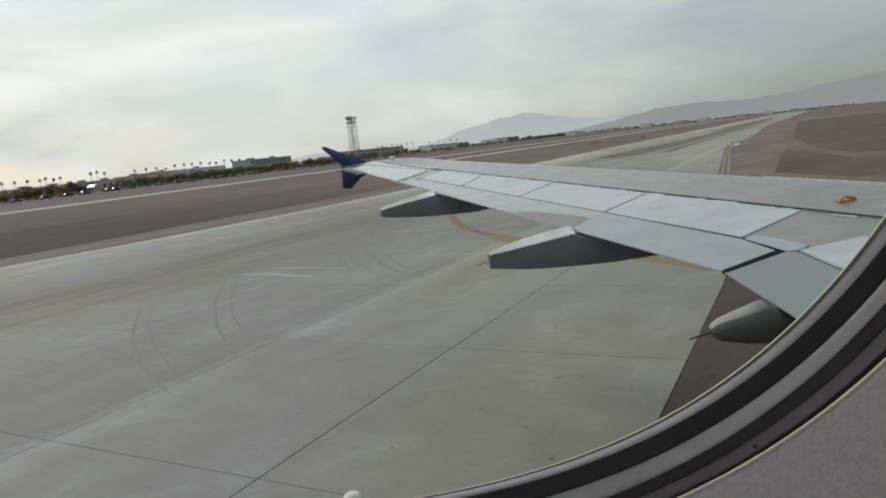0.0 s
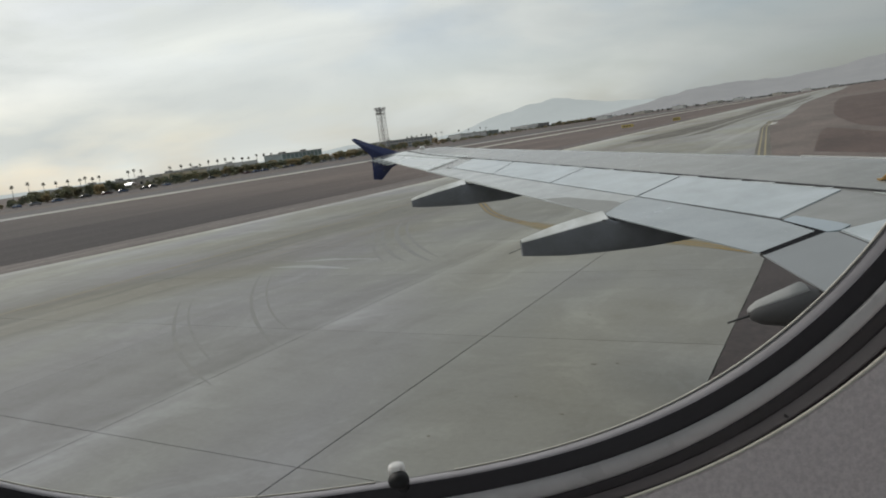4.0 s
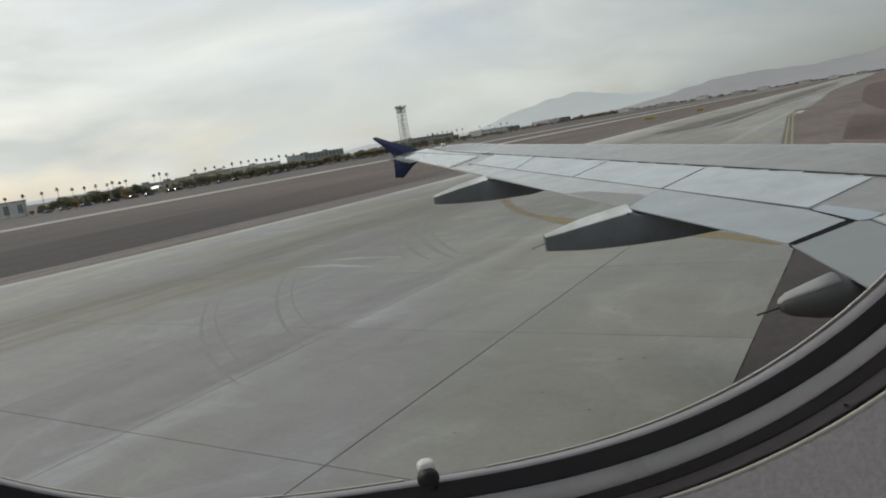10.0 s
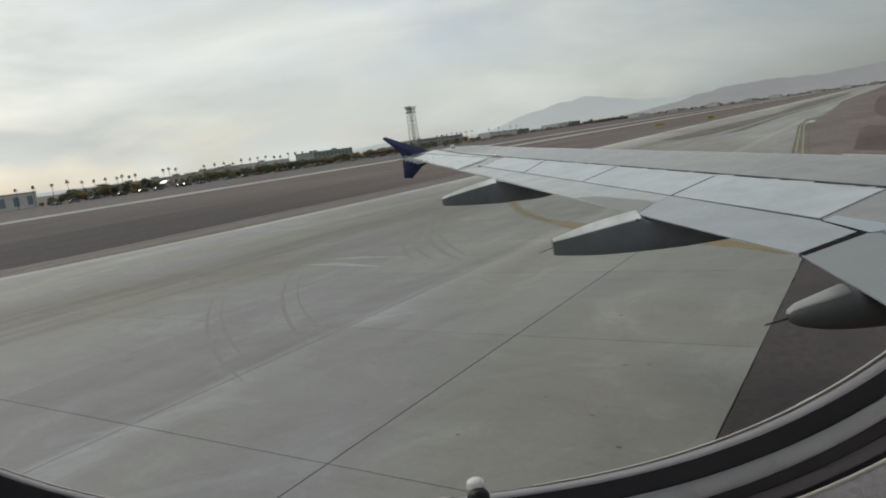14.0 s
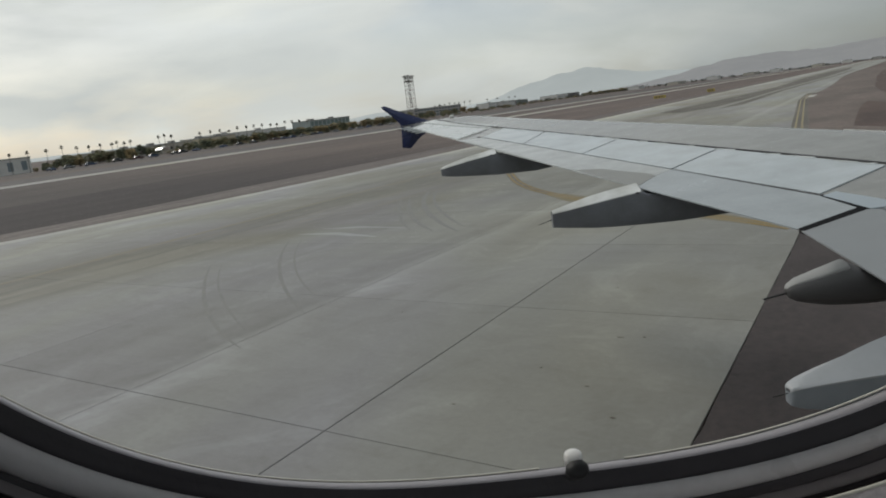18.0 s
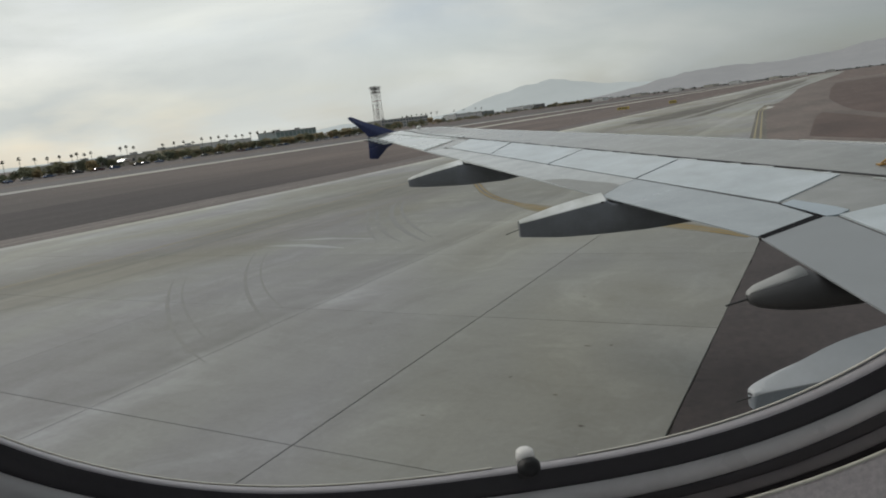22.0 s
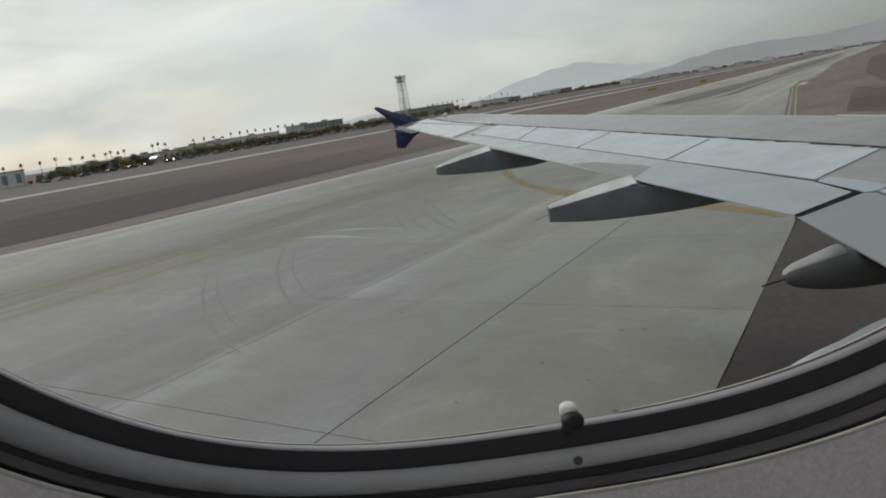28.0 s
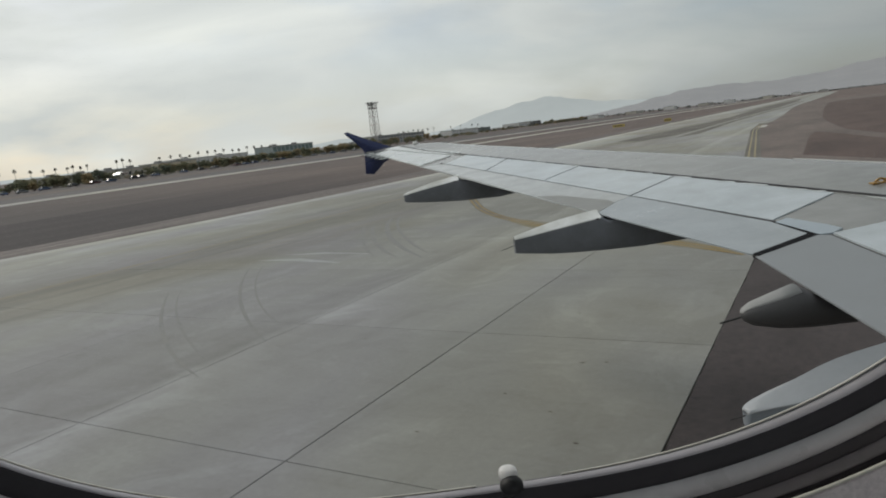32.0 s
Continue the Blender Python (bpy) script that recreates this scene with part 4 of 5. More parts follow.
box(bm, fx + 0.035, fy - 0.02, zf, fx + 0.075, fy + 0.02, zf + 0.036)
part("hold_down_fitting", bm, M_ORANGE, wing, "orange hold-down fitting on the wing skin")

# ---------------------------------------------------------------- cabin wall and window
n = Nodes("cabin_lining")
big, pebble = n.noise(n.place(), 25.0, 5.0), n.noise(n.place(), 700.0, 3.0, 0.6)
col = n.mix("MULTIPLY", 1.0, (0.76, 0.70, 0.705), n.ramp(big, (0.3, grey(0.97)), (0.7, grey(1.02))))
col = n.mix("MULTIPLY", 1.0, col, n.ramp(pebble, (0.35, grey(0.86)), (0.65, grey(1.06))))
n.bump(pebble, 0.7, 0.0008)
M_LINING = n.done(col, 0.62)
M_RING_GREY = painted("window_ring_grey", (0.54, 0.54, 0.555), 0.32, 0.0, 30.0, 0.10)
M_RING_DARK = painted("window_ring_dark", (0.23, 0.225, 0.235), 0.5, 0.0, 30.0, 0.1)
M_RING_PALE = painted("window_ring_pale", (0.50, 0.485, 0.52), 0.4, 0.0, 60.0, 0.08)
M_LIP_CREAM = painted("window_lip_cream", (0.62, 0.60, 0.54), 0.5, 0.0, 60.0, 0.1)
M_GASKET = painted("window_gasket_black", (0.028, 0.025, 0.031), 0.6, 0.0, 40.0, 0.15)
M_GROOVE = painted("window_groove_dark", (0.050, 0.048, 0.054), 0.6, 0.0, 40.0, 0.15)

WX, WZ, WA, WB, WN = 0.0109, 4.5226, 0.1800, 0.2184, 2.688


def opening(i, n, s, shift=0.0):
    """A point of the window's outline, grown outwards by s and moved forward by shift."""
    a = 2 * math.pi * i / n
    ca_, sa_ = math.cos(a), math.sin(a)
    x = (WA + s) * math.copysign(abs(ca_) ** (2 / WN), ca_)
    z = (WB + s) * math.copysign(abs(sa_) ** (2 / WN), sa_)
    return WX + shift + x, WZ + z


def leaned(y, z):
    """The window leans inwards at the top with the fuselage side."""
    return y - 0.264 * (z - 4.31)


def ring(profile, n=192, gap=None):
    """A closed moulding round the window from stations of grow, y and forward shift."""
    bm = bmesh.new()
    rows = []
    for s, y, *shift in profile:
        row = []
        for i in range(n):
            x, z = opening(i, n, s, *shift)
            row.append(bm.verts.new((x, leaned(y, z), z)))
        rows.append(row)
    for a, b in zip(rows, rows[1:]):
        for i in range(n):
            if gap and gap[0] < a[i].co.x < gap[1] and a[i].co.z < WZ:
                continue
            bm.faces.new((a[i], a[(i + 1) % n], b[(i + 1) % n], b[i]))
    return bm


window = thing("window_1", "oval cabin window with grey and black trim rings", "window", kind="structure")
part("outer_lip", ring([(0.008, 0.1765), (-0.0011, 0.1739), (-0.0013, 0.1733), (-0.0012, 0.1730), (-0.0010, 0.1730), (-0.0009, 0.1734), (0.003, 0.1755)], 768, (0.0100, 0.0335)), M_LIP_CREAM, window, "thin cream lip", True)
part("dark_seam", ring([(0.004, 0.1756), (-0.0010, 0.1733), (-0.0008, 0.1728), (0.0040, 0.1750)]), M_RING_DARK, window, "thin dark seam under the lip", True)
part("pale_ring", ring([(0.006, 0.1758), (-0.0009, 0.1729, 0.0004), (-0.0010, 0.1724, 0.0009), (-0.0010, 0.1717, 0.0013), (-0.0008, 0.1709, 0.0018), (-0.0006, 0.1704, 0.0021), (-0.0003, 0.1702, 0.0021), (0.004, 0.1735, 0.002)]), M_RING_PALE, window, "thin pale ring", True)
part("gasket", ring([(0.0065, 0.1755, 0.002), (-0.0006, 0.1705, 0.0021), (0.0000, 0.1700, 0.0020), (0.0015, 0.1691, 0.0018), (0.0030, 0.1683, 0.0015), (0.0046, 0.1670, 0.0012), (0.0066, 0.169, 0.0006)]), M_GASKET, window, "black rubber gasket", True)
part("inner_ring", ring([(0.0070, 0.172, 0.0006), (0.0045, 0.1673, 0.0012), (0.0046, 0.1665, 0.0011), (0.0053, 0.1656, 0.0006), (0.0064, 0.1649, 0.0), (0.0078, 0.1645, -0.0009), (0.0092, 0.1645, -0.0018), (0.0104, 0.1649, -0.0026), (0.0111, 0.1655, -0.0029), (0.0114, 0.171, -0.0029)]), M_RING_GREY, window, "satin grey window ring", True)
part("groove", ring([(0.0110, 0.170, -0.0029), (0.0111, 0.1657, -0.0029), (0.0121, 0.1653, -0.0022), (0.0132, 0.1646, -0.0014), (0.0137, 0.1641, -0.0011), (0.0140, 0.169, -0.0010)]), M_GROOVE, window, "dark groove", True)
part("outer_ring", ring([(0.0139, 0.169, -0.0011), (0.0136, 0.1643, -0.0011), (0.0140, 0.1635, -0.0009), (0.0149, 0.1624, -0.0005), (0.0154, 0.1619, -0.0003), (0.0159, 0.1618, -0.0002), (0.0161, 0.168)]), M_RING_DARK, window, "dark grey outer ring", True)
# the shade behind the lining's edge is put in as a black strip
part("shadow_gap", ring([(0.0157, 0.170), (0.0158, 0.1625), (0.0205, 0.1618), (0.0215, 0.170)]), M_GASKET, window, "black gap against the wall lining", True)
part("lining_edge", ring([(0.0101, 0.1528), (0.0091, 0.1521), (0.0089, 0.1517), (0.0090, 0.1512), (0.0094, 0.1509)]), M_LIP_CREAM, window, "thin cream edge of the lining", True)

# the small stud at the foot of the pane
bm = bmesh.new()
loft(bm, [[(0.0192 + r * math.cos(k * math.pi / 12), 0.1603 + r * math.sin(k * math.pi / 12), 4.3129 + z) for k in range(24)] for z, r in
          ((-0.0024, 0.0020), (-0.0020, 0.0026), (-0.0013, 0.0029), (-0.0004, 0.0029), (0.0004, 0.0026), (0.0011, 0.0019), (0.0015, 0.0012), (0.0017, 0.0004))])
stud = part("stud", bm, M_STUD_BLACK, window, "small black stud with a white cap", True)
bm = bmesh.new()
loft(bm, [[(0.0188 + r * math.cos(k * math.pi / 12), 0.1628 + r * math.sin(k * math.pi / 12), z) for k in range(24)] for z, r in
          ((4.3125, 0.0024), (4.3144, 0.0024), (4.3153, 0.0022), (4.3157, 0.0017), (4.3158, 0.0006))])
part("cap", bm, M_STUD_WHITE, stud, "glossy white cap", True)
part("stem", tube(bmesh.new(), (0.0192, 0.1605, 4.3113), (0.0192, 0.1725, 4.3038), 0.0018, 0.0018, 16), M_STUD_BLACK, stud)
for x, z, y, r in ((0.0204, 4.2966, 0.1679, 0.0013), (0.1279, 4.3138, 0.1608, 0.0004)):
    part("bleed_hole", tube(bmesh.new(), (x, y - 0.0002, z), (x, y + 0.0030, z), r, r, 14), M_HOLE, window, "small dark hole")

# wall lining and outer skin follow the round fuselage
AXIS_Z, RADIUS = 4.2, 1.98


def bulge(z):
    """How far the wall stands out at this height, against the window's middle."""
    return math.sqrt(max(0.0, RADIUS ** 2 - (z - AXIS_Z) ** 2)) - math.sqrt(RADIUS ** 2 - (WZ - AXIS_Z) ** 2)


def barrel(bm, y0, x0, x1, a0, a1, nx, na):
    """Curved wall from angle a0 to a1, left out round the window, where a ring fills it."""
    grid = []
    for j in range(na + 1):
        z = AXIS_Z + RADIUS * math.sin(radians(a0 + (a1 - a0) * j / na))
        grid.append([bm.verts.new((x0 + (x1 - x0) * i / nx, y0 + bulge(z), z)) for i in range(nx + 1)])
    for j in range(na):
        for i in range(nx):
            c = (grid[j][i].co + grid[j + 1][i + 1].co) / 2
            if abs(c.x - WX) > 0.40 or abs(c.z - WZ) > 0.40:
                bm.faces.new((grid[j][i], grid[j][i + 1], grid[j + 1][i + 1], grid[j + 1][i]))
    return bm


def bent_ring(profile, wide, y0, n=192):
    """A ring whose outer rows lie on the curved wall."""
    bm = ring(profile, n)
    bm.verts.ensure_lookup_table()
    last = [bm.verts[(len(profile) - 1) * n + i] for i in range(n)]
    for s in wide:
        row = []
        for i in range(n):
            x, z = opening(i, n, s)
            row.append(bm.verts.new((x, y0 + bulge(z) - 0.003, z)))
        for i in range(n):
            bm.faces.new((last[i], last[(i + 1) % n], row[(i + 1) % n], row[i]))
        last = row
    return bm


bm = bent_ring([(0.0240, 0.1590), (0.0104, 0.1524), (0.0094, 0.1511), (0.0100, 0.1505), (0.025, 0.1462), (0.06, 0.139), (0.10, 0.131)], (0.16, 0.24, 0.34), 0.122)
barrel(bm, 0.122, -2.2, 2.2, -24, 26, 44, 20)
solid("wall_cabin", bm, M_LINING, "warm grey textured cabin wall lining", "wall", kind="structure", smooth=True)
bm = bent_ring([(0.0185, 0.178), (0.03, 0.196)], (0.10, 0.2, 0.3, 0.36), 0.200, 96)
barrel(bm, 0.203, -6.0, 9.0, -88, 88, 120, 70)
solid("fuselage_skin", bm, M_SKIN_LIGHT, "pale outer skin of the fuselage", "fuselage", kind="structure", smooth=True)

# unseen ceiling and floor slabs, added to close the cabin and shade the lining
solid("ceiling", soft_box(-2.2, -1.75, 5.04, 2.2, -0.02, 5.2, 0.04), M_LINING, "unseen slab over the cabin that shades the lining", "ceiling", kind="structure")
solid("floor", soft_box(-2.2, -1.75, 3.35, 2.2, 0.04, 3.45, 0.02), M_LINING, "unseen cabin floor slab", "floor", kind="structure")

# the pane itself: thin clear acrylic that mirrors a little
n = Nodes("clear_acrylic")
clear, gloss, mixer, fres = n.node("BsdfTransparent"), n.node("BsdfGlossy"), n.node("MixShader"), n.node("Fresnel", IOR=1.1)
gloss.inputs["Roughness"].default_value = 0.02
n.link(fres.outputs[0], mixer.inputs[0])
n.link(clear.outputs[0], mixer.inputs[1])
n.link(gloss.outputs[0], mixer.inputs[2])
n.link(mixer.outputs[0], n.t.nodes["Material Output"].inputs["Surface"])
bm = bmesh.new()
bm.faces.new([bm.verts.new((x, leaned(0.1775, z), z)) for x, z in (opening(i, 96, 0.008) for i in range(96))])
glass = part("pane", bm, n.m, window, "clear acrylic pane")
glass.visible_shadow = False

# ---------------------------------------------------------------- background (ground frame: x across, y along)
# distance haze is put into the paler leaf, bark, wall and glass colours
M_TRUNK = painted("tree_bark", (0.14, 0.11, 0.085), 0.9, 0.0, 8.0, 0.25)
M_PALM_TRUNK = painted("palm_bark", (0.30, 0.28, 0.25), 0.9, 0.0, 8.0, 0.2)
M_SCRUB = leaf_material("far_scrub_leaves", (0.105, 0.108, 0.10))
M_LEAF = leaf_material("olive_leaves", (0.195, 0.205, 0.15))
M_LEAF_DRY = leaf_material("dry_leaves", (0.27, 0.235, 0.16))
M_PALM = leaf_material("palm_fronds", (0.075, 0.08, 0.055))
M_STUCCO = painted("white_stucco", (0.78, 0.77, 0.74), 0.85, 0.0, 0.3, 0.1)
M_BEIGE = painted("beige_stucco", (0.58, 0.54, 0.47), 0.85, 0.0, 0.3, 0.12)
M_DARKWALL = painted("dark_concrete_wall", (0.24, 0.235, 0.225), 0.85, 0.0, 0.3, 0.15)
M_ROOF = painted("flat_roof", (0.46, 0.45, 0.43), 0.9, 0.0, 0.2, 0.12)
M_TEALWALL = painted("pale_teal_wall", (0.40, 0.45, 0.44), 0.7, 0.0, 0.3, 0.1)
M_GREENGLASS = painted("green_glass", (0.24, 0.31, 0.30), 0.15, 0.0, 0.4, 0.2)
M_SAND = painted("sand_stucco", (0.66, 0.60, 0.46), 0.85, 0.0, 0.3, 0.1)
M_PALEGLASS = painted("pale_window_glass", (0.30, 0.35, 0.38), 0.15, 0.0, 0.4, 0.15)
M_BLUEGLASS = painted("blue_grey_window_glass", (0.13, 0.17, 0.20), 0.15, 0.0, 0.4, 0.2)
M_GLASS = painted("dark_window_glass", (0.035, 0.042, 0.05), 0.12, 0.0, 0.5, 0.3)
M_STEEL = painted("galvanised_steel", (0.36, 0.35, 0.34), 0.6, 0.2, 3.0, 0.2)
M_RUST = painted("faded_red_steel", (0.30, 0.17, 0.15), 0.6, 0.1, 3.0, 0.2)
M_SIGN = painted("sign_yellow", (0.46, 0.36, 0.10), 0.5, 0.0, 3.0, 0.15)
M_FABRIC = painted("white_fabric", (0.85, 0.85, 0.84), 0.2, 0.0, 2.0, 0.05)
M_SHEEN = painted("bright_canopy_metal", (0.93, 0.93, 0.92), 0.25, 0.9, 2.0, 0.03)
M_TYRE = painted("tyre_black", (0.02, 0.02, 0.02), 0.8)
CAR_PAINT = [painted("car_paint_" + n_, c_, 0.3, 0.0, 2.0, 0.06) for n_, c_ in
             (("white", (0.42, 0.42, 0.41)), ("silver", (0.30, 0.31, 0.32)), ("black", (0.025, 0.025, 0.028)), ("blue", (0.05, 0.09, 0.19)), ("red", (0.10, 0.03, 0.03)))]
M_LINE_BLACK = painted("sign_back", (0.03, 0.03, 0.03), 0.6)


def at(v, u, z=0.0, turn=0.0):
    return G @ pose(v, u, z, 0, 0, turn)


# tower of steel lattice
def lattice_tower(v, u, h):
    t = thing("lattice_tower", "tall grey steel lattice tower with platforms on top", "tower", at(v, u, -0.02))
    w0, w1, levels = 3.1, 2.6, 10

    def half(z):
        return w0 + (w1 - w0) * z / h

    def corner(k, z):
        r = half(z)
        return ((-r, -r, z), (r, -r, z), (r, r, z), (-r, r, z))[k % 4]

    for k in range(4):
        part("leg", tube(bmesh.new(), corner(k, 0), corner(k, h), 0.19, 0.15, 6), M_STEEL, t)
    for i in range(1, levels + 1):
        z, zb = h * i / levels, h * (i - 1) / levels
        for k in range(4):
            part("crossbar", tube(bmesh.new(), corner(k, z), corner(k + 1, z), 0.13, 0.13, 5), M_RUST if i % 2 else M_STEEL, t)
            part("brace", tube(bmesh.new(), corner(k, zb), corner(k + 1, z), 0.08, 0.08, 5), M_STEEL, t)
            part("brace", tube(bmesh.new(), corner(k + 1, zb), corner(k, z), 0.08, 0.08, 5), M_STEEL, t)
    stair = bmesh.new()
    for i in range(levels):
        z0, z1 = h * i / levels, h * (i + 0.5) / levels
        box(stair, -1.3, -0.5, z0 + 1.0, 1.3, 0.5, z0 + 1.15)
        tube(stair, (-1.4, 0, z0 + 1.2), (1.4, 0, z1 + 1.6), 0.14, 0.14, 6)
    part("stair_tower", stair, M_DARKWALL, t, "dark inner stair")
    for z, r in ((h * 0.88, 3.1), (h * 0.95, 3.0), (h, 3.7)):
        p = part("platform", soft_box(-r, -r, z, r, r, z + 0.35, 0.05, 1), M_STEEL, t)
        rail = bmesh.new()
        for k in range(4):
            c0, c1 = ((-r, -r), (r, -r), (r, r), (-r, r))[k], ((-r, -r), (r, -r), (r, r), (-r, r))[(k + 1) % 4]
            for dz in (0.7, 1.2):
                tube(rail, (*c0, z + dz), (*c1, z + dz), 0.07, 0.07, 5)
            tube(rail, (*c0, z), (*c0, z + 1.2), 0.07, 0.07, 5)
        part("railing", rail, M_STEEL, p)
        for dx in (-0.55, 0.35):
            part("lamp_box", soft_box(dx * r, -r - 0.3, z + 0.5, dx * r + 1.5, -r + 0.7, z + 1.5, 0.08, 1), M_DARKWALL, p)
    return t


lattice_tower(-345, 493, 36.0)


# buildings with recessed windows on the side towards the field
def building(label, v0, u0, v1, u1, h, rows, cols, wall_mat, glass, sill=1.0, wide=0.62, tall=0.6, roof=M_ROOF, category="building", lift=0.0):
    """A flat-roofed house; its front is at v1, with panes set into reveals."""
    b = thing("terminal_building" if cols > 18 else "office_building", label, category, at((v0 + v1) / 2, (u0 + u1) / 2, -0.06))
    L, Dp = (u1 - u0) / 2, (v1 - v0) / 2
    part("wall", box(bmesh.new(), -Dp, -L, 0, Dp - 0.35, L, h), wall_mat, b)
    storey = h / rows
    cw = 2 * L / cols
    front = bmesh.new()
    for r in range(rows):
        z0, z1 = r * storey + storey * (1 - tall) * 0.55, r * storey + storey * (1 - tall) * 0.55 + storey * tall
        box(front, Dp - 0.35, -L, r * storey, Dp, L, z0)
        box(front, Dp - 0.35, -L, z1, Dp, L, (r + 1) * storey)
        for c in range(cols + 1):
            y0 = -L + c * cw - cw * (1 - wide) / 2
            box(front, Dp - 0.35, max(-L, y0), z0, Dp, min(L, y0 + cw * (1 - wide)), z1)
    part("front_wall", front, wall_mat, b)
    pane = mesh_of(box(bmesh.new(), -0.03, -cw * wide / 2, 0, 0.03, cw * wide / 2, storey * tall), "pane", glass)
    for r in range(rows):
        for c in range(cols):
            part("window", pane, None, b, m=pose(Dp - 0.28, -L + (c + 0.5) * cw, r * storey + storey * (1 - tall) * 0.55))
    part("parapet", box(bmesh.new(), -Dp - 0.2, -L - 0.2, h, Dp + 0.2, L + 0.2, h + 0.5), roof, b)
    unit = mesh_of(soft_box(-1.5, -1.6, 0, 1.2, 1.6, 1.1, 0.06, 1), "roof_unit", M_STEEL)
    for k in range(max(2, cols // 6)):
        part("roof_unit", unit, None, b, m=pose(0, -L + (k + 0.5) * 2 * L / max(2, cols // 6), h + 0.5))
    return b


building("long white stucco terminal with dark upright window bays", -318, 38, -300, 149, 6.2, 1, 20, M_STUCCO, M_PALEGLASS, wide=0.42, tall=0.6)
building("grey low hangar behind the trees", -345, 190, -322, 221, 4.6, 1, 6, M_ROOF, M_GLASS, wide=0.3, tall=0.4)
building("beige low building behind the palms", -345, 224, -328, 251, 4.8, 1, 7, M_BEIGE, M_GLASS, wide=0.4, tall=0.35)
building("sand-coloured low building behind the palms", -342, 254, -325, 280, 5.6, 1, 6, M_SAND, M_GLASS, wide=0.35, tall=0.3)
building("long white low building behind the palms", -378, 292, -355, 351, 6.6, 1, 14, M_STUCCO, M_PALEGLASS, wide=0.6, tall=0.4, roof=M_STUCCO)
building("pale green glazed office block of two floors", -352, 355, -335, 397, 8.6, 2, 10, M_TEALWALL, M_GREENGLASS, wide=0.82, tall=0.72)
building("small white hut beside the road", -330, 420, -322, 436, 4.2, 1, 4, M_STUCCO, M_GLASS, wide=0.4, tall=0.4)
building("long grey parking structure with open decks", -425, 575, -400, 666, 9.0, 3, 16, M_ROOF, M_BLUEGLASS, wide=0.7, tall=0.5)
building("long white hall with a pale roof", -490, 858, -470, 940, 7.0, 2, 12, M_STUCCO, M_PALEGLASS, wide=0.6, tall=0.4)
building("teal glazed block far off", -520, 1004, -500, 1046, 6.6, 2, 8, M_DARKWALL, M_GREENGLASS, wide=0.85, tall=0.75)
building("far white hangar with a bright roof", -640, 1400, -600, 1462, 8.0, 1, 8, M_STUCCO, M_PALEGLASS, wide=0.5, tall=0.3, roof=M_FABRIC)
building("far dark block beside the hangar", -640, 1470, -600, 1530, 9.0, 2, 5, M_DARKWALL, M_GLASS)
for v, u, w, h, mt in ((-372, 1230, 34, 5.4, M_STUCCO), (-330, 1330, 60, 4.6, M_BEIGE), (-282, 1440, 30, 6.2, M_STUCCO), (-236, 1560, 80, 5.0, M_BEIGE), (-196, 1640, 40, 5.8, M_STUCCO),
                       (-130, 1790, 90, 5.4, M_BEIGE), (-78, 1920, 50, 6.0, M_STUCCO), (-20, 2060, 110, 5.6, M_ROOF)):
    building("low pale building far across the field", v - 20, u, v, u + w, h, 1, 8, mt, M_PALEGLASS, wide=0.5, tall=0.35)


# trees
def leaf_cloud(rng, clumps, size, per):
    """Many small leaves scattered in uneven clumps."""
    vs, fs = [], []
    for cx, cy, cz, r in clumps:
        for _ in range(per):
            d = Vector((rng.gauss(0, 1), rng.gauss(0, 1), rng.gauss(0, 1))).normalized() * r * rng.random() ** 0.45
            p = Vector((cx, cy, cz)) + Vector((d.x, d.y, d.z * 0.8))
            a = Vector((rng.gauss(0, 1), rng.gauss(0, 1), rng.gauss(0, 1))).normalized()
            b = a.cross(Vector((rng.gauss(0, 1), rng.gauss(0, 1), rng.gauss(0, 1)))).normalized()
            s = size * rng.uniform(0.6, 1.3)
            i = len(vs)
            vs += [p - a * s, p + b * s * 0.6, p + a * s, p - b * s * 0.6]
            fs.append((i, i + 1, i + 2, i + 3))
    return vs, fs


def tree(name, seed, h, w, leaf, label):
    rng = random.Random(seed)
    t = thing(name, label, "tree", at(0, 0, 0), group="trees along the field")
    bm = tube(bmesh.new(), (0, 0, -0.2), (0.05, 0, h * 0.45), 0.16, 0.10, 7)
    clumps = []
    for k in range(7):
        a = 2 * math.pi * k / 7 + rng.uniform(-0.3, 0.3)
        r = w * rng.uniform(0.25, 0.62)
        z = h * rng.uniform(0.28, 0.80)
        clumps.append((r * math.cos(a), r * math.sin(a), z, w * rng.uniform(0.3, 0.46)))
        tube(bm, (0.02, 0, h * 0.3), (r * 0.8 * math.cos(a), r * 0.8 * math.sin(a), z * 0.95), 0.07, 0.03, 5)
    clumps.append((0, 0, h * 0.72, w * 0.5))
    part("trunk", bm, M_TRUNK, t)
    vs, fs = leaf_cloud(rng, clumps, 0.34, 60)
    me = bpy.data.meshes.new("crown")
    me.from_pydata(vs, [], fs)
    me.materials.append(leaf)
    part("crown", me, None, t)
    return t


def shrub(seed, leaf, label):
    rng = random.Random(seed)
    t = thing("shrub", label, "shrub", at(0, 0, 0), group="shrubs along the field")
    bm = bmesh.new()
    for k in range(4):
        tube(bm, (0, 0, -0.1), (rng.uniform(-0.8, 0.8), rng.uniform(-0.8, 0.8), 1.1), 0.05, 0.02, 5)
    part("stems", bm, M_TRUNK, t)
    vs, fs = leaf_cloud(rng, [(rng.uniform(-1, 1), rng.uniform(-1, 1), rng.uniform(0.5, 1.4), 0.8) for _ in range(6)], 0.2, 26)
    me = bpy.data.meshes.new("foliage")
    me.from_pydata(vs, [], fs)
    me.materials.append(leaf)
    part("foliage", me, None, t)
    return t


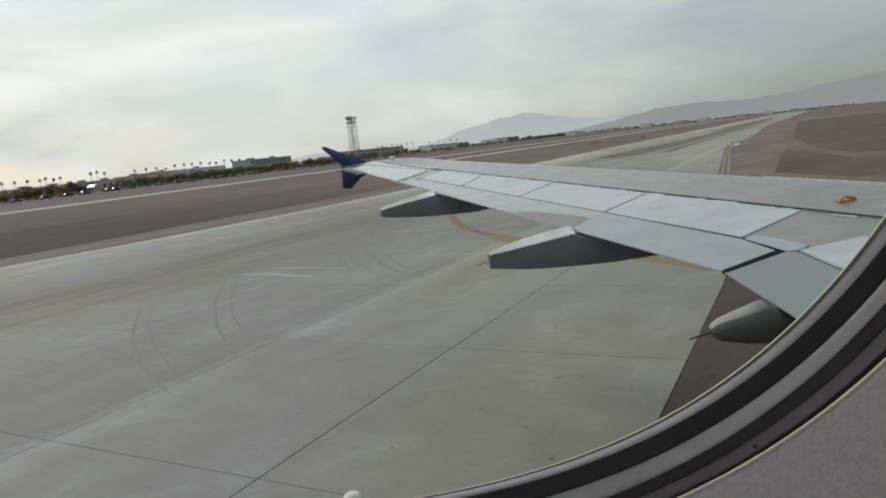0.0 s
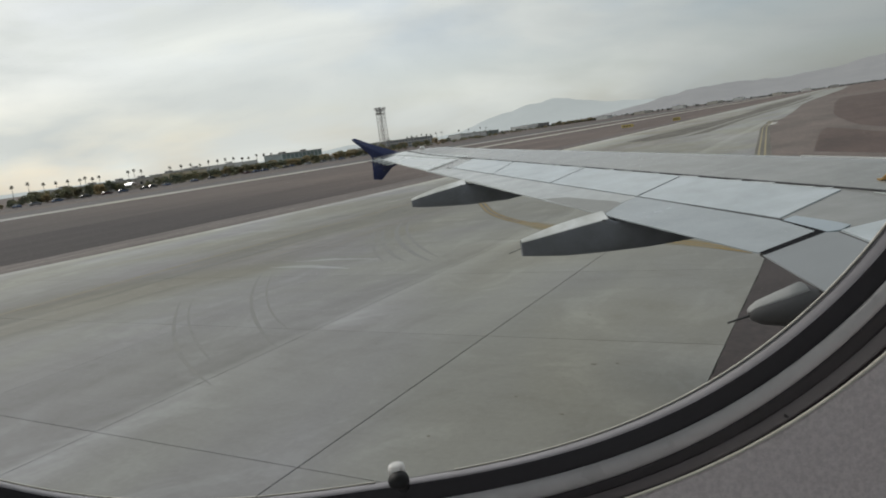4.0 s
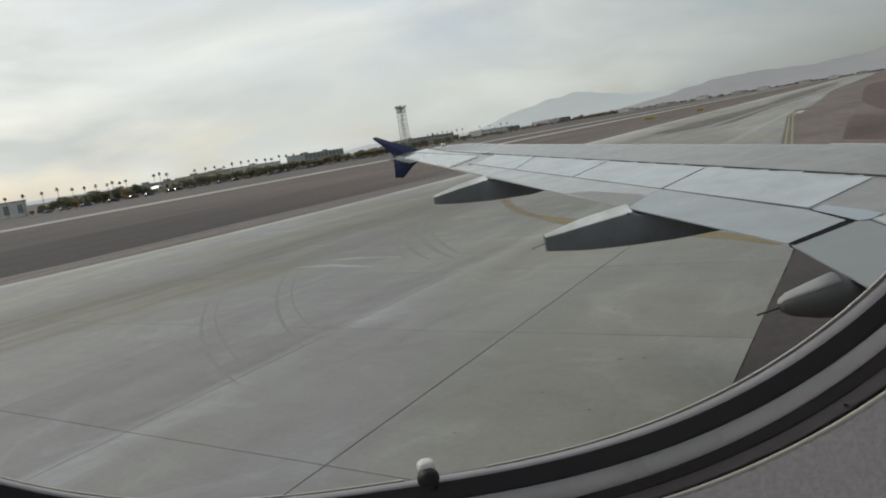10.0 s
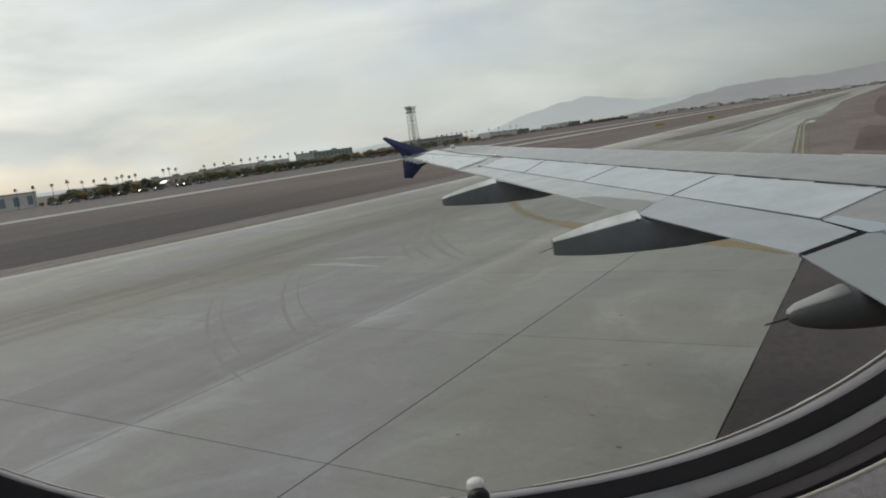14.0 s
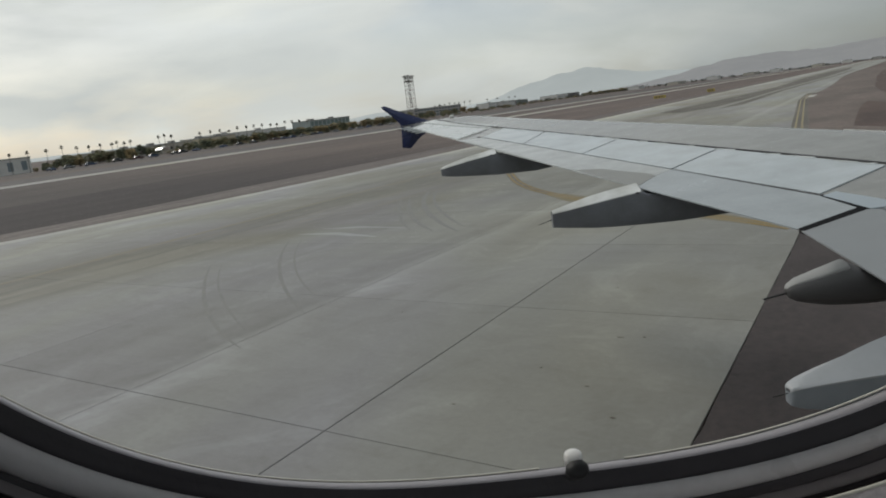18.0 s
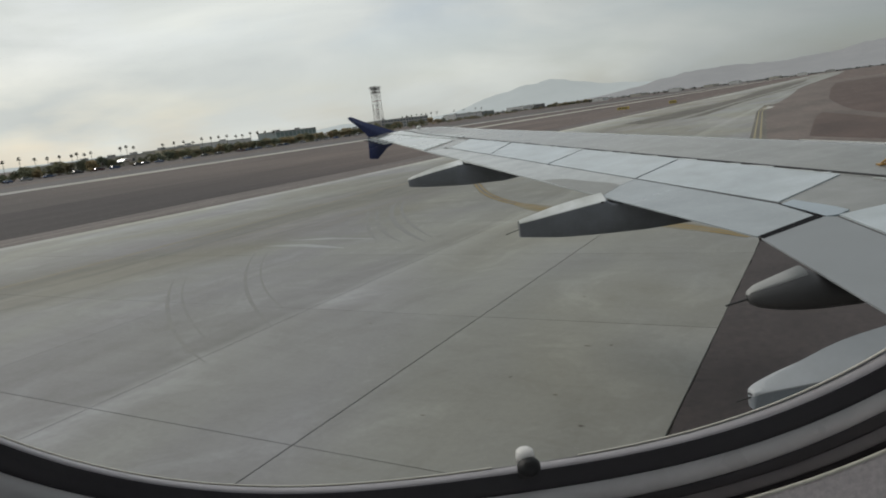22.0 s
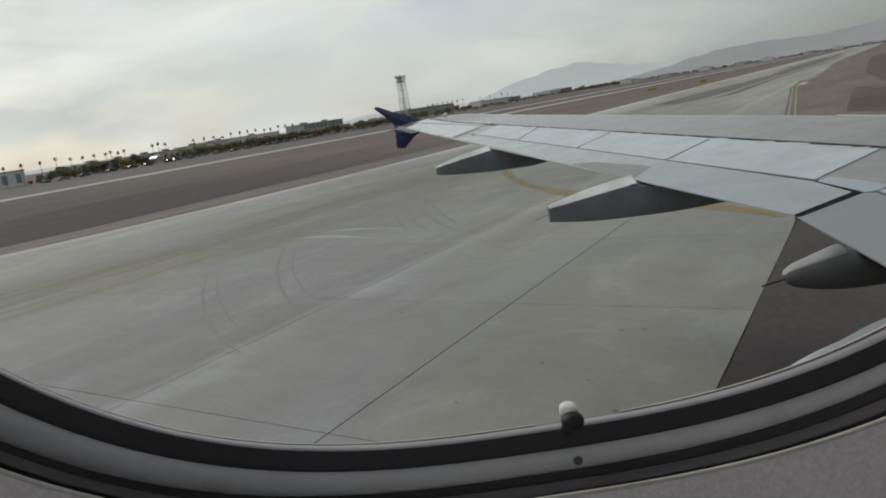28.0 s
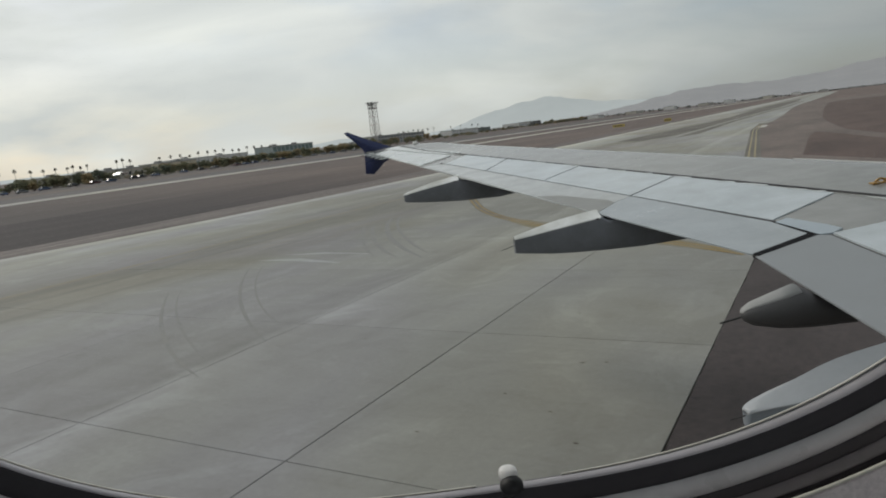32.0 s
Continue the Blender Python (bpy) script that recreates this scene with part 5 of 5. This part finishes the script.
def palm(seed, h):
    rng = random.Random(seed)
    t = thing("palm_tree", "tall slim fan palm with a round dark head", "palm tree", at(0, 0, 0), group="palms along the field")
    bm = bmesh.new()
    lean = rng.uniform(-0.3, 0.3)
    secs = []
    for i in range(7):
        f = i / 6
        r = 0.17 * (1 - 0.5 * f)
        secs.append([(lean * f * f + r * math.cos(k * math.pi / 4), r * math.sin(k * math.pi / 4), -0.2 + (h - 0.8) * f) for k in range(8)])
    loft(bm, secs)
    part("trunk", bm, M_PALM_TRUNK, t)
    vs, fs = [], []
    for k in range(46):
        a, el = rng.uniform(0, 2 * math.pi), rng.uniform(-0.45, 1.3)
        d = Vector((math.cos(a) * math.cos(el), math.sin(a) * math.cos(el), math.sin(el)))
        side = d.cross(Vector((0, 0, 1))).normalized()
        L = rng.uniform(0.74, 1.02)
        i = len(vs)
        c0 = Vector((lean, 0, h - 0.9))
        vs += [c0, c0 + d * L * 0.55 + side * 0.2, c0 + d * L * 0.55 - side * 0.2, c0 + d * L + side * 0.22 - Vector((0, 0, 0.2)), c0 + d * L * 1.1 - Vector((0, 0, 0.15)), c0 + d * L - side * 0.22 - Vector((0, 0, 0.2))]
        fs += [(i, i + 1, i + 2), (i + 1, i + 3, i + 4, i + 2), (i + 2, i + 4, i + 5)]
    me = bpy.data.meshes.new("fronds")
    me.from_pydata(vs, [], fs)
    me.materials.append(M_PALM)
    part("fronds", me, None, t)
    return t


rng = random.Random(7)
TREES = [tree("broadleaf_tree", 11, 4.6, 2.9, M_LEAF, "low olive-green roadside tree with an uneven crown"), tree("broadleaf_tree", 12, 3.9, 3.2, M_LEAF, "broad olive-green roadside tree"),
         tree("broadleaf_tree", 13, 4.2, 2.6, M_LEAF_DRY, "brownish dry roadside tree"), tree("broadleaf_tree", 14, 5.2, 2.8, M_LEAF, "taller olive-green roadside tree")]
SHRUBS = [shrub(21, M_LEAF, "low green roadside shrub"), shrub(22, M_LEAF_DRY, "low brown roadside shrub")]
spots = []
u = 144.0
while u < 400:
    if not (196 < u < 234 and rng.random() < 0.7):
        spots.append((-282 - 16 * rng.random(), u, rng.uniform(0.5, 0.8) if u < 155 else rng.uniform(0.95, 1.35) if u < 245 else rng.uniform(0.9, 1.35)))
    u += rng.uniform(0.9, 2.1)
while u < 1400:
    if not (835 < u < 950 or 990 < u < 1050) or rng.random() < 0.3:
        spots.append((-300 - 0.13 * (u - 400) - 26 * rng.random(), u, rng.uniform(0.35, 0.85) if 600 < u < 1000 else rng.uniform(0.7, 1.6)))
    u += rng.choice((2.5, 3.5, 4.5, 6, 10))
firsts = set()
for v, u, s in spots:
    k = 2 if u > 245 and rng.random() < 0.5 else rng.randrange(4)
    m = at(v, u, -0.05, rng.uniform(0, 360)) @ Matrix.Diagonal((s, s, s * rng.uniform(0.85, 1.1), 1))
    if k in firsts:
        c = copy_thing(TREES[k], m)
        c.scale = m.to_scale()
    else:
        firsts.add(k)
        TREES[k].matrix_basis = m
firsts = set()
for i in range(70):
    u = rng.uniform(150, 620)
    k = rng.randrange(2)
    m = at(-272 - 0.1 * max(0, u - 380) - 10 * rng.random(), u, -0.05, rng.uniform(0, 360))
    if k in firsts:
        copy_thing(SHRUBS[k], m)
    else:
        firsts.add(k)
        SHRUBS[k].matrix_basis = m
# the row of palms: distance along the field and height
PALMS = ((163, 9.3), (169.6, 8.2), (175.2, 8.1), (180.6, 8.2), (186.1, 8.1), (188.6, 8.6), (192, 7.9), (195.4, 8.4), (210.8, 9.1), (214.2, 9.5), (218.4, 8.8), (235.5, 8.5), (242.5, 8.8),
         (248.6, 8.8), (254.4, 8.0), (260.4, 9.3), (266.6, 9.3), (272.3, 9.4), (278.5, 9.5), (285.2, 8.8), (290.4, 8.7), (296.8, 9.6), (302.7, 9.4), (308.8, 9.3), (315.5, 9.0), (156, 8.4), (148, 8.6), (141, 8.2),
         (540, 10), (548, 10.5), (557, 10.2), (566, 11), (575, 10.6), (583, 10.2), (593, 10.8), (604, 11), (640, 10.8), (662, 11), (690, 11), (705, 10.6))
PALM = [palm(31, 8.5), palm(32, 9.3)]
for i, (u, h) in enumerate(PALMS):
    src = PALM[i % 2]
    s = (h + 0.55) / (8.5, 9.3)[i % 2]
    m = at(-300 if u < 500 else -352, u, -0.05, 37 * i) @ Matrix.Diagonal((0.95, 0.95, s, 1))
    if i < 2:
        src.matrix_basis = m
    else:
        c = copy_thing(src, m)
        c.scale = m.to_scale()


# parked cars
def car(paint, label):
    t = thing("parked_car", label, "car", at(0, 0, 0), group="cars in the car park")
    body = soft_box(-0.88, -2.2, 0.35, 0.88, 2.2, 0.92, 0.16, 2)
    part("body", body, paint, t, smooth=True)
    bm = bmesh.new()
    loft(bm, [[(-w, y0, z), (w, y0, z), (w, y1, z), (-w, y1, z)] for z, w, y0, y1 in ((0.88, 0.84, -1.75, 1.3), (1.42, 0.66, -1.2, 0.55), (1.47, 0.6, -1.05, 0.4))])
    part("cabin", bm, M_GLASS, t)
    part("roof", soft_box(-0.64, -1.15, 1.44, 0.64, 0.5, 1.5, 0.025, 1), paint, t)
    for x in (-0.8, 0.8):
        for y in (-1.4, 1.4):
            w_ = part("wheel", tube(bmesh.new(), (x - 0.11, y, 0.33), (x + 0.11, y, 0.33), 0.33, 0.33, 14), M_TYRE, t)
            part("rim", tube(bmesh.new(), (x - 0.115, y, 0.33), (x + 0.115, y, 0.33), 0.19, 0.19, 10), M_STEEL, w_)
    return t


CARS = [car(p_, l_ + " car parked before the trees") for p_, l_ in zip(CAR_PAINT, ("white saloon", "silver saloon", "black saloon", "dark blue saloon", "dark red saloon"))]
u, first = 138.0, set()
while u < 345:
    k = rng.choice((0, 1, 2, 2, 2, 2, 3, 3, 4))
    m = at(-262 + rng.uniform(-5, 1), u, -0.012, rng.choice((0, 0, 90)) + rng.uniform(-4, 4))
    if k in first:
        copy_thing(CARS[k], m)
    else:
        first.add(k)
        CARS[k].matrix_basis = m
    u += rng.uniform(5.0, 14.0)
for k in range(5):
    if k not in first:
        CARS[k].matrix_basis = at(-262, 350 + 5 * k, -0.012)

# made-up shiny canopy, added to give a bright glint among the cars
can = thing("canopy_tent", "shiny arched canopy on posts, added for a bright glint", "tent", at(-268, 189.5, -0.03))
bm = bmesh.new()
loft(bm, [[(x, 2.3 * math.cos(math.pi * i / 10), 2.5 + r * math.sin(math.pi * i / 10)) for i in range(11)] + [(x, 2.2 * math.cos(math.pi * i / 10), 2.42 + r * 0.96 * math.sin(math.pi * i / 10)) for i in range(10, -1, -1)]
          for x, r in ((-2.4, 1.2), (0, 1.3), (2.4, 1.2))])
part("roof", bm, M_SHEEN, can)
for x in (-2.2, 2.2):
    for y in (-2.1, 2.1):
        part("post", tube(bmesh.new(), (x, y, 0), (x, y, 2.6), 0.08), M_STEEL, can)


# yellow guidance signs beside the taxiway
def sign(v, u, w, h, turn, label):
    t = thing("taxiway_sign", label, "sign", at(v, u, -0.06, turn), group="taxiway signs")
    part("panel", soft_box(-w / 2, -0.12, 0.35, w / 2, 0.12, 0.35 + h, 0.03, 1), M_SIGN, t)
    bars = bmesh.new()
    for k in range(3):
        box(bars, -w * 0.32 + k * w * 0.24, -0.128, 0.35 + h * 0.28, -w * 0.32 + k * w * 0.24 + w * 0.13, -0.118, 0.35 + h * 0.72)
    part("marking", bars, M_LINE_BLACK, t, "plain dark bars")
    for x in (-w * 0.35, w * 0.35):
        part("leg", tube(bmesh.new(), (x, 0, 0), (x, 0, 0.4), 0.05), M_STEEL, t)


sign(-45.5, 222, 2.3, 0.9, -12, "yellow taxiway guidance sign on short legs")
sign(-57.5, 210, 4.0, 0.8, -15, "low wide yellow taxiway guidance sign")

# low dark growth along the far edge of the field
rng2 = random.Random(5)
clumps = []
for i in range(260):
    f = i / 260
    u, v = 1000 + 1500 * f, -520 + 640 * f + rng2.uniform(-25, 25)
    clumps.append((v, u, rng2.uniform(0.5, 2.2), rng2.uniform(2.5, 6)))
vs, fs = leaf_cloud(rng2, clumps, 1.0, 26)
me = bpy.data.meshes.new("far_scrub")
me.from_pydata(vs, [], fs)
me.materials.append(M_SCRUB)
ob = new("far_scrub", me)
ob.matrix_world = G
tagged(ob, "dark band of scrub and trees along the far field", "scrub", kind="stuff")

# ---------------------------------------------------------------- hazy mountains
# the haze is put in as an even glow over the rock colour
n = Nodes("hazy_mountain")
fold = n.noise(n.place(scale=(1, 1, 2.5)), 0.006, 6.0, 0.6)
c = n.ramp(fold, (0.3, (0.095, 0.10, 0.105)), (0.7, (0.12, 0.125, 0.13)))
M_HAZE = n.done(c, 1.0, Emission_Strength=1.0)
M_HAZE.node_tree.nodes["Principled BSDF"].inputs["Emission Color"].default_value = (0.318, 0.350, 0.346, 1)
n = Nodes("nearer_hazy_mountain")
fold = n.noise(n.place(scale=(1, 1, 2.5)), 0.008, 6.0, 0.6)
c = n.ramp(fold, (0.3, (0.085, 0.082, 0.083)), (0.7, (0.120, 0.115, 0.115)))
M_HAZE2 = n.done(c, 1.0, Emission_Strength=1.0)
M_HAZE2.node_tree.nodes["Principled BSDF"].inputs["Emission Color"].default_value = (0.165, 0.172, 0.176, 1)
FAR = ((-60, 0.1), (-40, 0.15), (-28, 0.2), (-15, 0.12), (-9, 0.12), (-7.3, 0.26), (-5.4, 0.46), (-4.2, 0.40), (-2.6, 0.18), (1.5, 0.1), (4.05, 0.34), (5.34, 0.70), (6.63, 1.13), (8.31, 1.43), (9.56, 1.68), (10.8, 1.80), (12.0, 1.97), (13.0, 1.84), (14.0, 1.53), (15.5, 1.25), (17.8, 1.0), (20, 0.8), (26, 0.8), (40, 0.6), (70, 0.4))
NEAR = ((12, 0.0), (16, 0.25), (19, 0.62), (20.5, 0.95), (22.07, 1.14), (24.5, 1.32), (26, 1.24), (28, 1.16), (29.85, 1.18), (32.7, 1.36), (35.6, 1.82), (39, 2.2), (45, 2.5), (60, 2.0), (80, 1.0))


def ridge(name, profile, dist, deep, material, label, seed):
    bm = bmesh.new()
    rows = []
    steps = 420
    lo, hi = profile[0][0], profile[-1][0]
    for j in range(7):
        f = j / 6
        row = []
        for i in range(steps + 1):
            az = lo + (hi - lo) * i / steps
            for (a0, e0), (a1, e1) in zip(profile, profile[1:]):
                if a0 <= az <= a1:
                    t = (az - a0) / (a1 - a0)
                    el = e0 + (e1 - e0) * t
            r = dist - deep * (1 - f)
            h = math.tan(radians(max(0.0, el))) * dist * f ** 1.4
            wig = noise.fractal(Vector((az * 0.55, f * 2.2, seed)), 0.9, 2.1, 5)
            h = h * (1 + 0.13 * wig * (1.0 if f < 1 else 0.8)) - (1 - f) * 2 + (f * 4.4)
            a = radians(az)
            row.append(bm.verts.new((r * math.sin(a), r * math.cos(a), h - 0.5)))
        rows.append(row)
    for a, b in zip(rows, rows[1:]):
        for i in range(steps):
            bm.faces.new((a[i], a[i + 1], b[i + 1], b[i]))
    return solid(name, bm, material, label, "mountain", kind="structure", smooth=True)


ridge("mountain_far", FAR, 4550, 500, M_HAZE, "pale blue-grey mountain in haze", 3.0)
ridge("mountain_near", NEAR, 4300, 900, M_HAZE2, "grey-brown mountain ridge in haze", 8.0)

# ---------------------------------------------------------------- concrete slabs of the taxiway
taxiway = thing("taxiway_slabs", "light grey concrete slabs with dark sealed joints", "taxiway", G.copy(), kind="structure")
SLABS = {}


def slab_mesh(w, l, skew, gap):
    key = (round(w, 2), round(l, 2), round(skew, 2), gap)
    if key not in SLABS:
        bm = bmesh.new()
        g, e, gy = gap, 0.008, 0.007
        top = [(-w / 2 + g + e, -l / 2 + gy + e), (w / 2 - g - e, -l / 2 + gy + e), (w / 2 - g - e - skew, l / 2 - gy - e), (-w / 2 + g + e, l / 2 - gy - e)]
        mid_ = [(-w / 2 + g, -l / 2 + gy), (w / 2 - g, -l / 2 + gy), (w / 2 - g - skew, l / 2 - gy), (-w / 2 + g, l / 2 - gy)]
        loft(bm, [[(x, y, -0.05) for x, y in mid_], [(x, y, -0.008) for x, y in mid_], [(x, y, 0.0) for x, y in top]])
        SLABS[key] = mesh_of(bm, "slab", M_SLAB)
    return SLABS[key]


for i in range(16):
    u0 = 0.55 + i * SL
    for j in range(8):
        x1 = -2.05 - j * SW
        x0 = x1 - SW
        if j == 7:
            x0 = -39.8
        skew = 0.0
        if j == 0:
            a, b = right_edge(u0), right_edge(u0 + SL)
            if a < x0 + 0.4:
                continue
            x1, skew = a, a - b
            if x1 - x0 - skew < 0.3:
                continue
        elif j == 1 and right_edge(u0 + SL) < x1:
            a, b = min(x1, right_edge(u0)), right_edge(u0 + SL)
            x1, skew = a, a - b
        part("slab", slab_mesh(x1 - x0, SL, skew, 0.008 if j < 2 else 0.0022), None, taxiway, m=pose((x0 + x1) / 2, u0 + SL / 2, 0.0))
